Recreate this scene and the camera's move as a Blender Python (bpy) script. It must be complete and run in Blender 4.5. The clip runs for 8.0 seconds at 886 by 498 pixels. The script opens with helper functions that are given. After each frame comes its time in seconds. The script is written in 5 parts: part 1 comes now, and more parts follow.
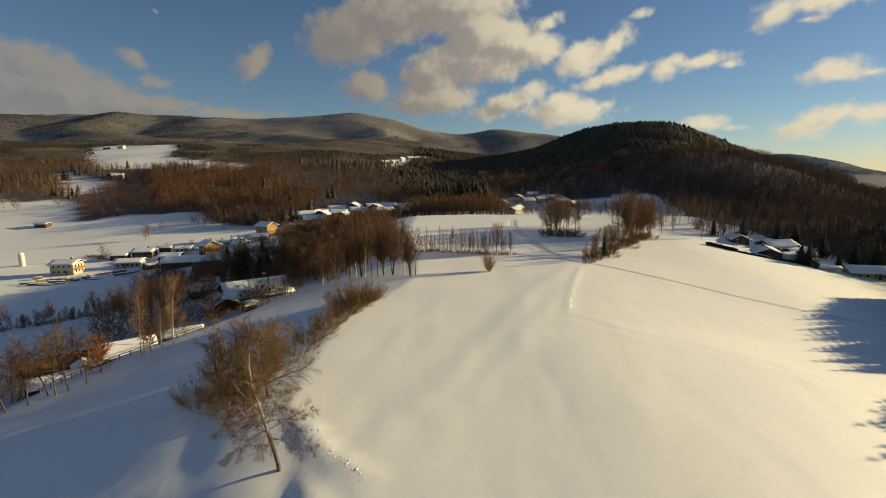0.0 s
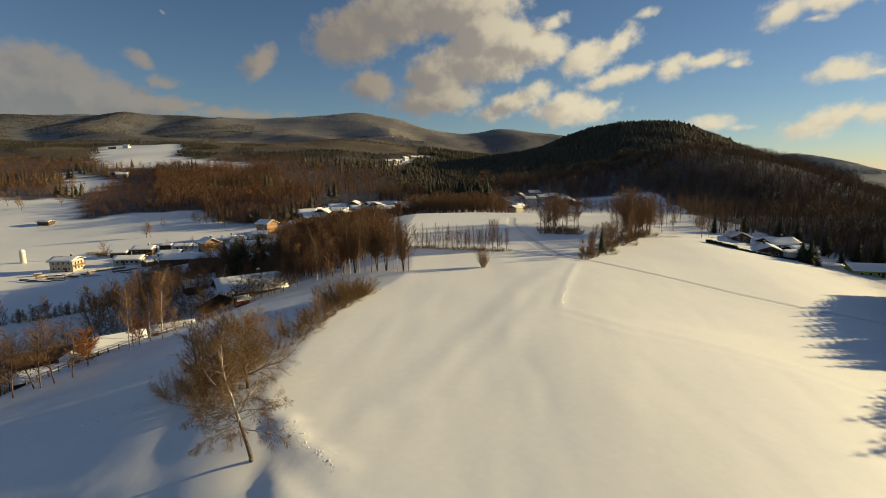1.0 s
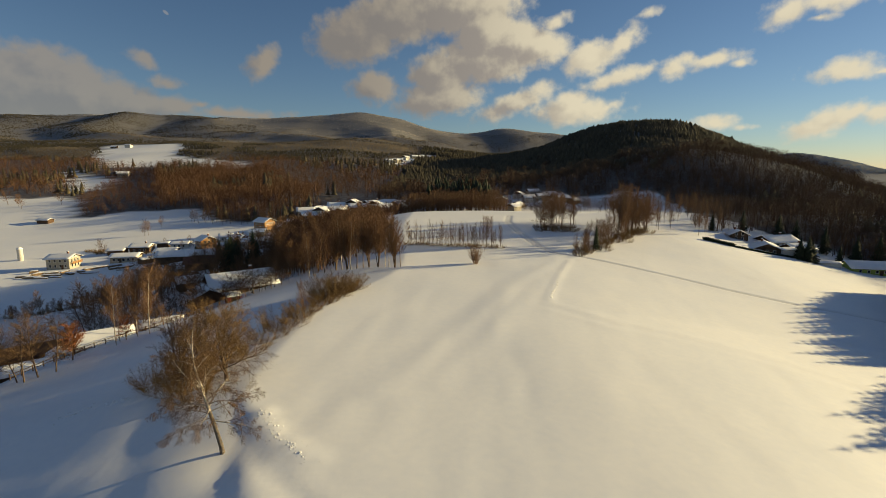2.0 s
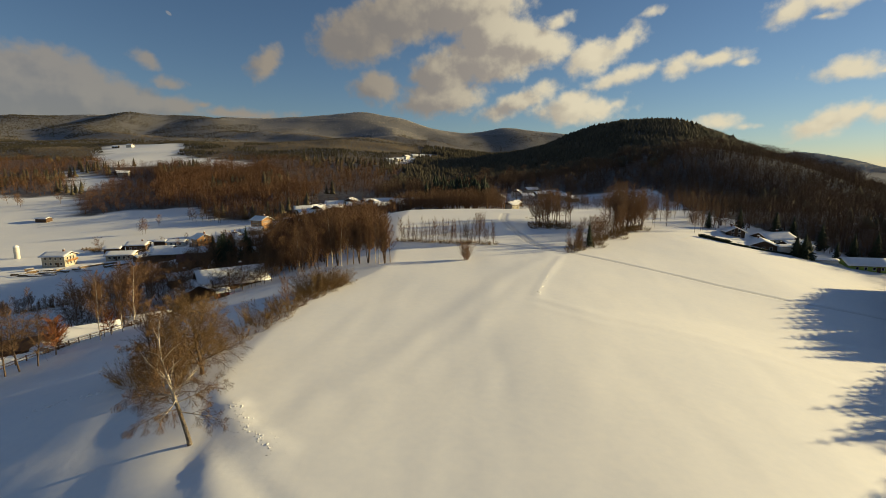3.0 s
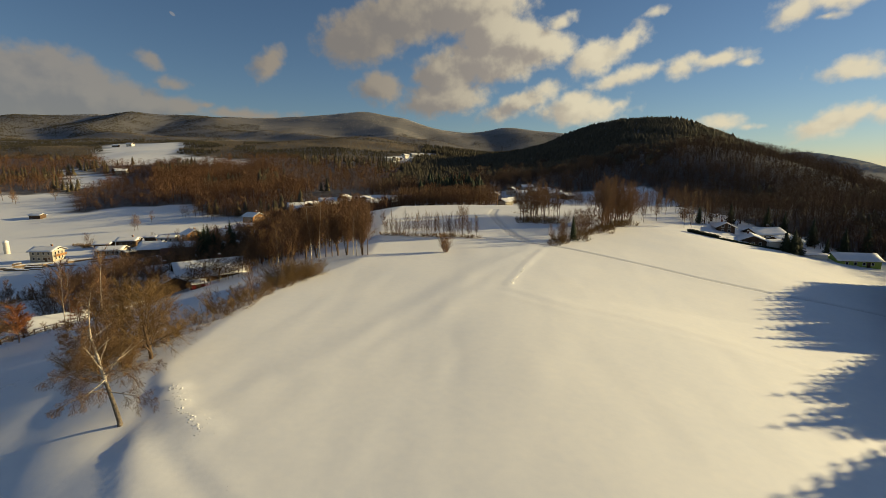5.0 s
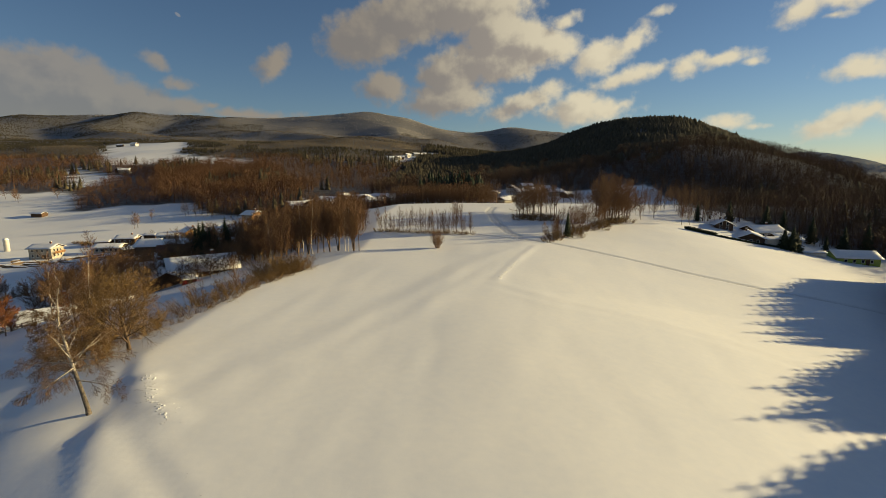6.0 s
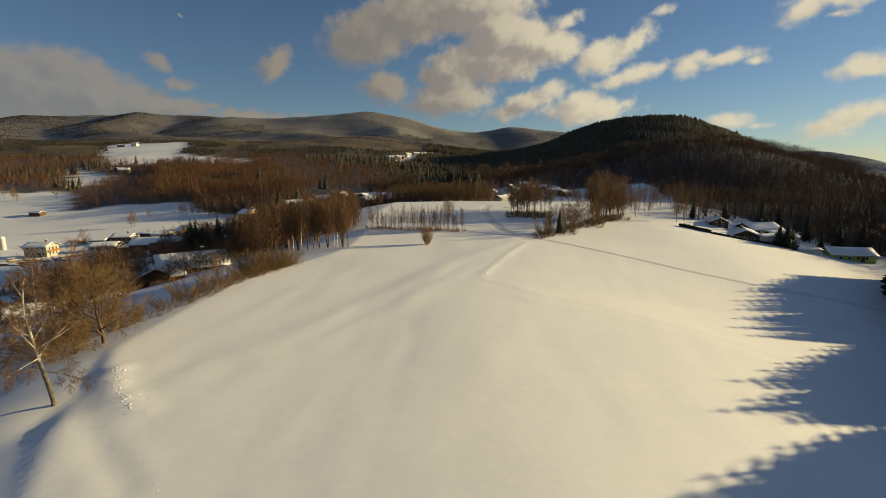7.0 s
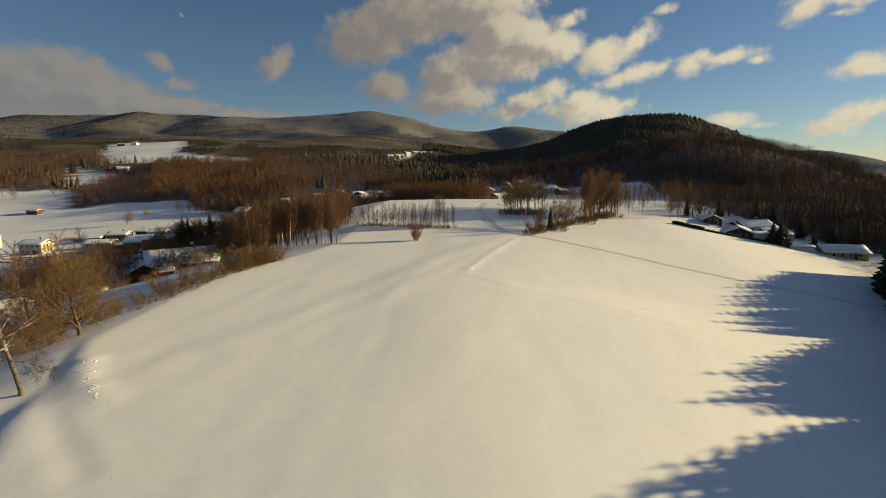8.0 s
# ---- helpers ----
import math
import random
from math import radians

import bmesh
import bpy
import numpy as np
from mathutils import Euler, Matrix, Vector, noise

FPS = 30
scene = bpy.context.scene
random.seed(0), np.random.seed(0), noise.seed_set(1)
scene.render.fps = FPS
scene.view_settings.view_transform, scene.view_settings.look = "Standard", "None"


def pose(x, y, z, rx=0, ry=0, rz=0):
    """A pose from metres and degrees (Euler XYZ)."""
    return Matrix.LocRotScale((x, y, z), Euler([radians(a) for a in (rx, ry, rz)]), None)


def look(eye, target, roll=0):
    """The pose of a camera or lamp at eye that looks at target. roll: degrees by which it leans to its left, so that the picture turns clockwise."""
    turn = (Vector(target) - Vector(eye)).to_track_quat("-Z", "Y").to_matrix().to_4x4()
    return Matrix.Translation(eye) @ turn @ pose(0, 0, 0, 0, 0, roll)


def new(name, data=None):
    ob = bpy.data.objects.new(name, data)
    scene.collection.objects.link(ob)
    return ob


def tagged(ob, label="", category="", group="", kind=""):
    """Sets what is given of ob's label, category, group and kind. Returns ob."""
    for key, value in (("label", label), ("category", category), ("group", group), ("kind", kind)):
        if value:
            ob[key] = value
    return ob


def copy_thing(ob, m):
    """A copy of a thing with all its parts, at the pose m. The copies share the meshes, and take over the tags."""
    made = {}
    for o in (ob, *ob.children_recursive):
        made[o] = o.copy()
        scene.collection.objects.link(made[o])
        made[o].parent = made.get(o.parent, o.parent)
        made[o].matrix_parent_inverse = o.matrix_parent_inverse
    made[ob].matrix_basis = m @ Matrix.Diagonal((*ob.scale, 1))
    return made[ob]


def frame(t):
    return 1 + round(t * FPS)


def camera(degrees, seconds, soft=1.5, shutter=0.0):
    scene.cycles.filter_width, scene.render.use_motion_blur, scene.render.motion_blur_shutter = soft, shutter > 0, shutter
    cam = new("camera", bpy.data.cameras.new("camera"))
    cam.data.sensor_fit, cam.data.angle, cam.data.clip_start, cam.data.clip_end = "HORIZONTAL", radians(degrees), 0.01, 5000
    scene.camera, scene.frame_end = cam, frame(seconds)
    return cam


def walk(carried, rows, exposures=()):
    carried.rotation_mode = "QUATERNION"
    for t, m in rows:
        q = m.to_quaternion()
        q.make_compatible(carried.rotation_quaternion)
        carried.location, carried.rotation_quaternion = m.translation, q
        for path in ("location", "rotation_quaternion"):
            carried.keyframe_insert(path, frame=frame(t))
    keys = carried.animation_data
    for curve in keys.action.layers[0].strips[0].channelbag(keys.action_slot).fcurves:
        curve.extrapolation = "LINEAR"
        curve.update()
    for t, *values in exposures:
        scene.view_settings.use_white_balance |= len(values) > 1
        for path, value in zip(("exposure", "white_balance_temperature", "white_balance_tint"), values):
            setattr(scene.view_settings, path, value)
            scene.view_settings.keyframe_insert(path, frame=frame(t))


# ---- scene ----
cam = camera(85.6, 8.0, 0.8)
PATH = [
    (0, (0.02, -0.223, 32.509), (0.018, 1.75, 32.183), -0.1),
    (0.5, (1.517, 0.093, 31.884), (1.502, 2.066, 31.558), -0.0),
    (1, (3.189, 0.439, 31.149), (3.167, 2.412, 30.823), -0.1),
    (1.5, (4.654, 0.732, 30.538), (4.627, 2.705, 30.212), -0.1),
    (3, (9.657, 1.509, 28.783), (9.615, 3.482, 28.456), -0.2),
    (3.5, (11.278, 1.792, 28.163), (11.233, 3.765, 27.836), -0.2),
    (4, (13.062, 1.959, 27.569), (13.015, 3.932, 27.242), -0.2),
    (4.5, (14.704, 2.205, 26.923), (14.656, 4.177, 26.597), -0.2),
    (6, (19.858, 2.74, 25.044), (19.789, 4.712, 24.718), -0.2),
    (6.5, (21.548, 2.932, 24.487), (21.472, 4.904, 24.161), -0.3),
    (7, (23.34, 3.092, 23.931), (23.263, 5.064, 23.605), -0.3),
    (7.5, (25.098, 3.098, 23.472), (25.019, 5.07, 23.144), -0.3),
    (8, (26.854, 3.088, 22.989), (26.772, 5.059, 22.661), -0.3),
]
walk(cam, [(t, look(eye, target, roll)) for t, eye, target, roll in PATH], exposures=[(0, 0.59, 6700, 12), (8, 0.50, 6700, 12)])


# ---- world, sun, exposure ----
SUN_TURN, SUN_UP = 70.0, 12.0
sun = new("sun", bpy.data.lights.new("sun", "SUN"))
sun.data.energy, sun.data.angle, sun.data.color = 5.3, radians(0.6), (1.0, 0.825, 0.425)
sun.matrix_world = look((0, 0, 300), (0 - math.sin(radians(SUN_TURN)) * math.cos(radians(SUN_UP)), 0 - math.cos(radians(SUN_TURN)) * math.cos(radians(SUN_UP)), 300 - math.sin(radians(SUN_UP))))

world = bpy.data.worlds.new("winter_sky")
scene.world = world
world.use_nodes = True
wt = world.node_tree
wt.nodes.clear()


def wmath(op, a, b=None, c=None):
    n = wt.nodes.new("ShaderNodeMath")
    n.operation = op
    for i, v in enumerate((a, b, c)):
        if v is None:
            continue
        if isinstance(v, (int, float)):
            n.inputs[i].default_value = v
        else:
            wt.links.new(v, n.inputs[i])
    return n.outputs[0]


sky = wt.nodes.new("ShaderNodeTexSky")
sky.sky_type, sky.sun_disc = "NISHITA", False
sky.sun_elevation, sky.sun_rotation = radians(SUN_UP), radians(SUN_TURN)
sky.altitude, sky.air_density, sky.dust_density, sky.ozone_density = 700, 1.0, 0.15, 2.8
SKY_STRENGTH = 0.053

# clouds: soft ellipses in degrees of azimuth and elevation, frayed by noise
BANK_WEST = [(-42.1, 7.1, 6.13, 3.32, 0), (-38.8, 9.3, 3.73, 1.42, -8), (-37.1, 6.9, 6.24, 2.73, -12), (-33.0, 6.4, 4.6, 1.37, -5), (-29.7, 6.4, 2.22, 0.98, 0), (-27.2, 6.8, 0.67, 0.28, 0), (-31.7, 10.5, 1.12, 0.66, -25), (-30.0, 8.7, 1.17, 0.37, 5), (-23.8, 5.9, 4.12, 0.46, 0), (-20.6, 11.4, 1.92, 1.05, 42)]
BANK_MIDDLE = [(-10.1, 14.6, 5.25, 2.78, 12), (-5.4, 16.4, 7.51, 2.62, 14), (0.9, 17.3, 6.93, 2.7, 0), (4.1, 14.8, 3.8, 3.37, 0), (7.3, 13.7, 5.34, 2.38, -8), (10.1, 13.2, 2.98, 1.59, -5), (4.1, 12.2, 7.01, 2.45, 8), (-1.0, 10.8, 3.55, 2.38, 0), (-1.3, 8.1, 4.88, 1.85, 6), (-8.7, 9.2, 2.28, 1.68, 0), (7.8, 7.6, 4.22, 1.1, 20), (13.8, 6.6, 4.44, 1.34, 0), (13.7, 7.4, 2.15, 0.96, 0), (17.5, 6.8, 1.49, 0.48, 20)]
BANK_EAST = [(15.4, 11.8, 2.51, 1.7, 15), (18.4, 12.8, 2.19, 0.94, 42), (18.7, 9.7, 3.37, 0.74, 12), (11.6, 15.5, 1.34, 0.55, 15), (21.1, 15.7, 0.77, 0.26, 10), (24.1, 10.3, 1.29, 0.82, 25), (27.1, 10.7, 2.14, 0.58, 8), (29.8, 10.2, 0.78, 0.36, 0), (33.0, 14.0, 1.61, 0.81, 32), (36.2, 14.6, 3.49, 0.68, 0), (35.8, 13.4, 0.75, 0.19, 0), (38.0, 8.5, 2.33, 0.77, 0), (38.2, 9.0, 1.35, 0.67, 0), (40.6, 8.3, 0.67, 0.19, 0)]
BANK_LOW = [(36.3, 3.8, 2.14, 0.93, 10), (37.3, 4.5, 1.66, 1.01, 15), (38.9, 4.9, 1.11, 0.64, 25), (41.1, 4.7, 1.49, 0.81, 12), (28.1, 4.6, 1.64, 0.62, 0), (30.6, 4.2, 0.68, 0.22, 0)]

tex = wt.nodes.new("ShaderNodeTexCoord")
sep = wt.nodes.new("ShaderNodeSeparateXYZ")
wt.links.new(tex.outputs["Generated"], sep.inputs[0])
az = wmath("MULTIPLY", wmath("ARCTAN2", sep.outputs[0], sep.outputs[1]), 57.29578)
el = wmath("MULTIPLY", wmath("ARCSINE", sep.outputs[2]), 57.29578)
flat = wt.nodes.new("ShaderNodeCombineXYZ")
wt.links.new(az, flat.inputs[0])
wt.links.new(el, flat.inputs[1])


def wnoise(scale, detail, rough=0.55):
    n = wt.nodes.new("ShaderNodeTexNoise")
    n.inputs["Scale"].default_value, n.inputs["Detail"].default_value, n.inputs["Roughness"].default_value = scale, detail, rough
    wt.links.new(flat.outputs[0], n.inputs["Vector"])
    return n


def wvec(op, a, b):
    n = wt.nodes.new("ShaderNodeVectorMath")
    n.operation = op
    for i, v in enumerate((a, b)):
        if isinstance(v, tuple):
            n.inputs[i].default_value = v
        elif v is not None:
            wt.links.new(v, n.inputs[i])
    return n


def cloud_body(bank, where):
    """Depth inside the clouds in degrees, below zero outside."""
    best = None
    for a, e, w, h, tilt in bank:
        m = wt.nodes.new("ShaderNodeMapping")
        m.vector_type = "TEXTURE"
        m.inputs["Location"].default_value = (a, e, 0)
        m.inputs["Rotation"].default_value = (0, 0, radians(tilt))
        m.inputs["Scale"].default_value = (w, h, 1)
        wt.links.new(where, m.inputs["Vector"])
        r = wvec("LENGTH", m.outputs[0], None).outputs["Value"]
        d = wmath("MULTIPLY", wmath("SUBTRACT", 1.0, r), 0.35 + 0.65 * min(w, h))
        best = d if best is None else wmath("SMOOTH_MAX", best, d, 0.3)
    return best


def step(v, a, b):
    n = wt.nodes.new("ShaderNodeMapRange")
    n.interpolation_type = "SMOOTHSTEP"
    n.inputs["From Min"].default_value, n.inputs["From Max"].default_value = a, b
    wt.links.new(v, n.inputs["Value"])
    return n.outputs["Result"]


def cloud_depth(shift, banks, detail):
    """The banks, warped and frayed by noise, seen a step aside."""
    base = wvec("ADD", flat.outputs[0], shift).outputs[0]
    bend, fray = wnoise(0.36, 3, 0.5), wnoise(0.7, detail, 0.52)
    for n in (bend, fray):
        wt.links.new(base, n.inputs["Vector"])
    warped = wvec("ADD", base, wvec("MULTIPLY", wvec("SUBTRACT", bend.outputs["Color"], (0.5, 0.5, 0.5)).outputs[0], (2.0, 1.3, 0)).outputs[0]).outputs[0]
    d = None
    for bank in banks:
        b = cloud_body(bank, warped)
        d = b if d is None else wmath("MAXIMUM", d, b)
    return wmath("ADD", d, wmath("MULTIPLY", wmath("SUBTRACT", fray.outputs["Fac"], 0.30), 1.7))


BANKS = (BANK_WEST, BANK_MIDDLE, BANK_EAST, BANK_LOW)
dens = cloud_depth((0, 0, 0), BANKS, 6)
# the same billows a step nearer to the sun tell which side is lit
toward_sun = cloud_depth((1.7, 0.9, 0), BANKS, 3)
thick = step(az, -33, -20)
cover = wmath("MULTIPLY", step(dens, -0.22, 0.9), wmath("MULTIPLY_ADD", thick, 0.18, 0.78))
shade = step(wmath("ADD", wmath("MULTIPLY", wmath("SUBTRACT", toward_sun, dens), 0.42), wmath("MULTIPLY", toward_sun, 0.30)), -0.35, 0.75)
east_glow = step(az, -12, 16)


def wmix(fac, a, b):
    n = wt.nodes.new("ShaderNodeMix")
    n.data_type = "RGBA"
    for i, v in zip((0, 6, 7), (fac, a, b)):
        if isinstance(v, (tuple, float)):
            n.inputs[i].default_value = v
        else:
            wt.links.new(v, n.inputs[i])
    return n.outputs[2]


lit = wmix(east_glow, (0.33, 0.295, 0.24, 1), (0.80, 0.73, 0.53, 1))
dim = wmix(east_glow, (0.24, 0.225, 0.205, 1), (0.40, 0.36, 0.305, 1))
# faint broken cloud added over the sky out of view, as neutral fill
round_noise = wt.nodes.new("ShaderNodeTexNoise")
round_noise.inputs["Scale"].default_value, round_noise.inputs["Detail"].default_value = 2.6, 5
wt.links.new(tex.outputs["Generated"], round_noise.inputs["Vector"])
beyond = wmath("MAXIMUM", step(el, 26, 34), step(wmath("ABSOLUTE", az), 58, 72))
cover = wmath("MAXIMUM", cover, wmath("MULTIPLY", wmath("MULTIPLY", step(round_noise.outputs["Fac"], 0.48, 0.64), beyond), 0.22))
soft_shade = wmath("MULTIPLY", shade, wmath("SUBTRACT", 1.0, wmath("MULTIPLY", step(az, 8, 16), 0.7)))
cloud_colour = wmix(soft_shade, lit, dim)
# the pale half moon
moon_map = wt.nodes.new("ShaderNodeMapping")
moon_map.vector_type = "TEXTURE"
moon_map.inputs["Location"].default_value = (-29.40, 15.02, 0)
moon_map.inputs["Rotation"].default_value = (0, 0, radians(-35))
moon_map.inputs["Scale"].default_value = (0.30, 0.16, 1)
wt.links.new(flat.outputs[0], moon_map.inputs["Vector"])
moon = wmath("MULTIPLY", wmath("SUBTRACT", 1.0, step(wvec("LENGTH", moon_map.outputs[0], None).outputs["Value"], 0.6, 1.2)), 0.4)
cloud_colour = wmix(moon, cloud_colour, (0.55, 0.56, 0.56, 1.0))
cover = wmath("MAXIMUM", cover, moon)
bg_sky, bg_cloud = wt.nodes.new("ShaderNodeBackground"), wt.nodes.new("ShaderNodeBackground")
bg_sky.inputs[1].default_value, bg_cloud.inputs[1].default_value = SKY_STRENGTH, 0.62
tone = wvec("MULTIPLY", sky.outputs[0], (0.93, 0.98, 1.03))
wt.links.new(tone.outputs[0], bg_sky.inputs[0])
wt.links.new(cloud_colour, bg_cloud.inputs[0])
both = wt.nodes.new("ShaderNodeMixShader")
wt.links.new(cover, both.inputs[0])
wt.links.new(bg_sky.outputs[0], both.inputs[1])
wt.links.new(bg_cloud.outputs[0], both.inputs[2])
wout = wt.nodes.new("ShaderNodeOutputWorld")
wt.links.new(both.outputs[0], wout.inputs[0])


# ---- materials ----
def material(name, low, high, rough=0.8, scale=1.0, fine_scale=9.0, bump=0.3, bump_size=0.02, by="position", island=0.0, each=0.0, metal=0.0, canopy=False):
    """Two colours mixed by a broad and a fine noise, with relief; island and each: how far loose pieces or objects differ; canopy: foliage shaded as a soft mass."""
    m = bpy.data.materials.new(name)
    m.use_nodes = True
    t = m.node_tree
    p = t.nodes["Principled BSDF"]
    p.inputs["Roughness"].default_value, p.inputs["Metallic"].default_value = rough, metal
    p.inputs["Specular IOR Level"].default_value = 0.25
    geo = t.nodes.new("ShaderNodeNewGeometry")
    co = t.nodes.new("ShaderNodeTexCoord")
    vec = geo.outputs["Position"] if by == "position" else co.outputs["Object"]
    a, b = t.nodes.new("ShaderNodeTexNoise"), t.nodes.new("ShaderNodeTexNoise")
    for n, s, d in ((a, scale, 3), (b, fine_scale, 4)):
        n.inputs["Scale"].default_value, n.inputs["Detail"].default_value = s, d
        t.links.new(vec, n.inputs["Vector"])
    add = t.nodes.new("ShaderNodeMath")
    add.operation = "MULTIPLY_ADD"
    t.links.new(b.outputs["Fac"], add.inputs[0])
    add.inputs[1].default_value = 0.6
    t.links.new(a.outputs["Fac"], add.inputs[2])
    last = add.outputs[0]
    shift = 0.0
    for weight, out in ((island, geo.outputs["Random Per Island"]), (each, None)):
        if weight:
            if out is None:
                out = t.nodes.new("ShaderNodeObjectInfo").outputs["Random"]
            k = t.nodes.new("ShaderNodeMath")
            k.operation = "MULTIPLY_ADD"
            t.links.new(out, k.inputs[0])
            k.inputs[1].default_value = weight
            t.links.new(last, k.inputs[2])
            last = k.outputs[0]
            shift += weight * 0.5
    ramp = t.nodes.new("ShaderNodeMapRange")
    ramp.inputs["From Min"].default_value, ramp.inputs["From Max"].default_value = 0.5 + shift - 0.5 * shift, 1.1 + shift * 1.5
    t.links.new(last, ramp.inputs["Value"])
    mix = t.nodes.new("ShaderNodeMix")
    mix.data_type = "RGBA"
    mix.inputs[6].default_value, mix.inputs[7].default_value = (*low, 1), (*high, 1)
    t.links.new(ramp.outputs["Result"], mix.inputs[0])
    t.links.new(mix.outputs[2], p.inputs["Base Color"])
    if canopy:
        at = t.nodes.new("ShaderNodeAttribute")
        at.attribute_name = "canopy"
        t.links.new(at.outputs["Vector"], p.inputs["Normal"])
    if bump:
        bm = t.nodes.new("ShaderNodeBump")
        bm.inputs["Strength"].default_value, bm.inputs["Distance"].default_value = bump, bump_size
        t.links.new(b.outputs["Fac"], bm.inputs["Height"])
        t.links.new(bm.outputs[0], p.inputs["Normal"])
    return m


def ground_material():
    """Wind-packed snow; leaf litter under woods and trodden snow on paths follow two attributes of the mesh."""
    m = material("snow_ground", (0.80, 0.81, 0.84), (0.90, 0.89, 0.88), 0.55, 0.05, 0.9, 0.14, 0.10)
    t = m.node_tree
    p = t.nodes["Principled BSDF"]
    base = p.inputs["Base Color"].links[0].from_socket
    for attr, low, high, sc in (("litter", (0.035, 0.026, 0.018), (0.13, 0.115, 0.105), 0.25), ("worn", (0.55, 0.54, 0.53), (0.74, 0.74, 0.75), 2.5)):
        at = t.nodes.new("ShaderNodeAttribute")
        at.attribute_name = attr
        n = t.nodes.new("ShaderNodeTexNoise")
        n.inputs["Scale"].default_value, n.inputs["Detail"].default_value = sc, 5
        geo = t.nodes.new("ShaderNodeNewGeometry")
        t.links.new(geo.outputs["Position"], n.inputs["Vector"])
        sharp = t.nodes.new("ShaderNodeMapRange")
        sharp.inputs["From Min"].default_value, sharp.inputs["From Max"].default_value = 0.40, 0.62
        t.links.new(n.outputs["Fac"], sharp.inputs["Value"])
        c = t.nodes.new("ShaderNodeMix")
        c.data_type = "RGBA"
        c.inputs[6].default_value, c.inputs[7].default_value = (*low, 1), (*high, 1)
        t.links.new(sharp.outputs[0], c.inputs[0])
        k = t.nodes.new("ShaderNodeMix")
        k.data_type = "RGBA"
        t.links.new(at.outputs["Fac"], k.inputs[0])
        t.links.new(base, k.inputs[6])
        t.links.new(c.outputs[2], k.inputs[7])
        base = k.outputs[2]
    t.links.new(base, p.inputs["Base Color"])
    # a second, finer relief of sastrugi and crust
    w = t.nodes.new("ShaderNodeTexNoise")
    w.inputs["Scale"].default_value, w.inputs["Detail"].default_value = 6.0, 3
    geo = t.nodes.new("ShaderNodeNewGeometry")
    t.links.new(geo.outputs["Position"], w.inputs["Vector"])
    b2 = t.nodes.new("ShaderNodeBump")
    b2.inputs["Strength"].default_value, b2.inputs["Distance"].default_value = 0.10, 0.03
    t.links.new(w.outputs["Fac"], b2.inputs["Height"])
    first = p.inputs["Normal"].links[0].from_node
    t.links.new(first.outputs[0], b2.inputs["Normal"])
    t.links.new(b2.outputs[0], p.inputs["Normal"])
    return m


SNOW = ground_material()
ROOF_SNOW = material("roof_snow", (0.78, 0.79, 0.82), (0.89, 0.88, 0.87), 0.55, 0.5, 3.0, 0.4, 0.05)
LUMP = material("lumpy_snow", (0.62, 0.62, 0.64), (0.88, 0.87, 0.87), 0.6, 1.0, 6.0, 0.5, 0.05)
BARK = material("grey_brown_bark", (0.07, 0.045, 0.03), (0.17, 0.115, 0.075), 0.9, 1.5, 14.0, 0.6, 0.03, each=0.3)
TWIG = material("brown_twigs", (0.095, 0.05, 0.026), (0.25, 0.14, 0.07), 0.85, 0.6, 6.0, 0, 0, each=0.5, island=0.2)
TWIG_DARK = material("fine_dark_twigs", (0.060, 0.034, 0.019), (0.17, 0.098, 0.046), 0.85, 0.6, 6.0, 0, 0, each=0.3, island=0.3)
TWIG_RED = material("russet_leaves", (0.16, 0.055, 0.022), (0.30, 0.12, 0.045), 0.85, 0.6, 6.0, 0, 0, island=0.4)
BIRCH = material("birch_bark", (0.10, 0.075, 0.055), (0.74, 0.66, 0.55), 0.75, 1.3, 7.0, 0.4, 0.02)
BIRCH_LOW = material("old_birch_bark", (0.016, 0.012, 0.010), (0.26, 0.215, 0.175), 0.9, 4.5, 13.0, 0.9, 0.04)
SPRUCE = material("spruce_needles", (0.012, 0.018, 0.010), (0.040, 0.052, 0.024), 0.8, 0.5, 5.0, 0, 0, each=0.3, island=0.4)
FAR_SPRUCE = material("wood_spruce", (0.055, 0.047, 0.028), (0.125, 0.1, 0.056), 0.85, 0.02, 0.3, 0, 0, island=0.7, canopy=True)
FAR_BARE = material("wood_bare", (0.05, 0.0245, 0.0135), (0.178, 0.09, 0.046), 0.85, 0.02, 0.3, 0, 0, island=0.45)
# darker copy of the bare wood, with the hill's shade put into its colour
SHADED_BARE = material("shaded_bare_wood", (0.047, 0.029, 0.02), (0.135, 0.076, 0.045), 0.85, 0.02, 0.3, 0, 0, island=0.35)
FROST = material("frosted_spruce", (0.22, 0.18, 0.135), (0.84, 0.75, 0.64), 0.8, 0.006, 0.03, 0, 0, island=0.22, canopy=True)
RIDGE = material("ridge_spruce", (0.06, 0.047, 0.03), (0.36, 0.28, 0.185), 0.85, 0.006, 0.025, 0, 0, island=0.16, canopy=True)
# blue put into the base colour in place of haze over the distance
HAZE = material("haze_tinted_wood", (0.13, 0.18, 0.25), (0.22, 0.28, 0.35), 0.9, 0.004, 0.02, 0, 0, island=0.3, canopy=True)
TWIG_GOLD = material("golden_brown_twigs", (0.085, 0.050, 0.022), (0.25, 0.155, 0.062), 0.85, 0.6, 6.0, 0, 0, island=0.4)
PLASTER = material("white_plaster", (0.52, 0.49, 0.44), (0.68, 0.65, 0.59), 0.85, 0.4, 5.0, 0.2, 0.01)
CREAM = material("cream_plaster", (0.36, 0.315, 0.24), (0.49, 0.44, 0.345), 0.85, 0.4, 5.0, 0.2, 0.01)
GREEN = material("lime_green_plaster", (0.28, 0.36, 0.07), (0.40, 0.48, 0.12), 0.85, 0.4, 5.0, 0.2, 0.01)
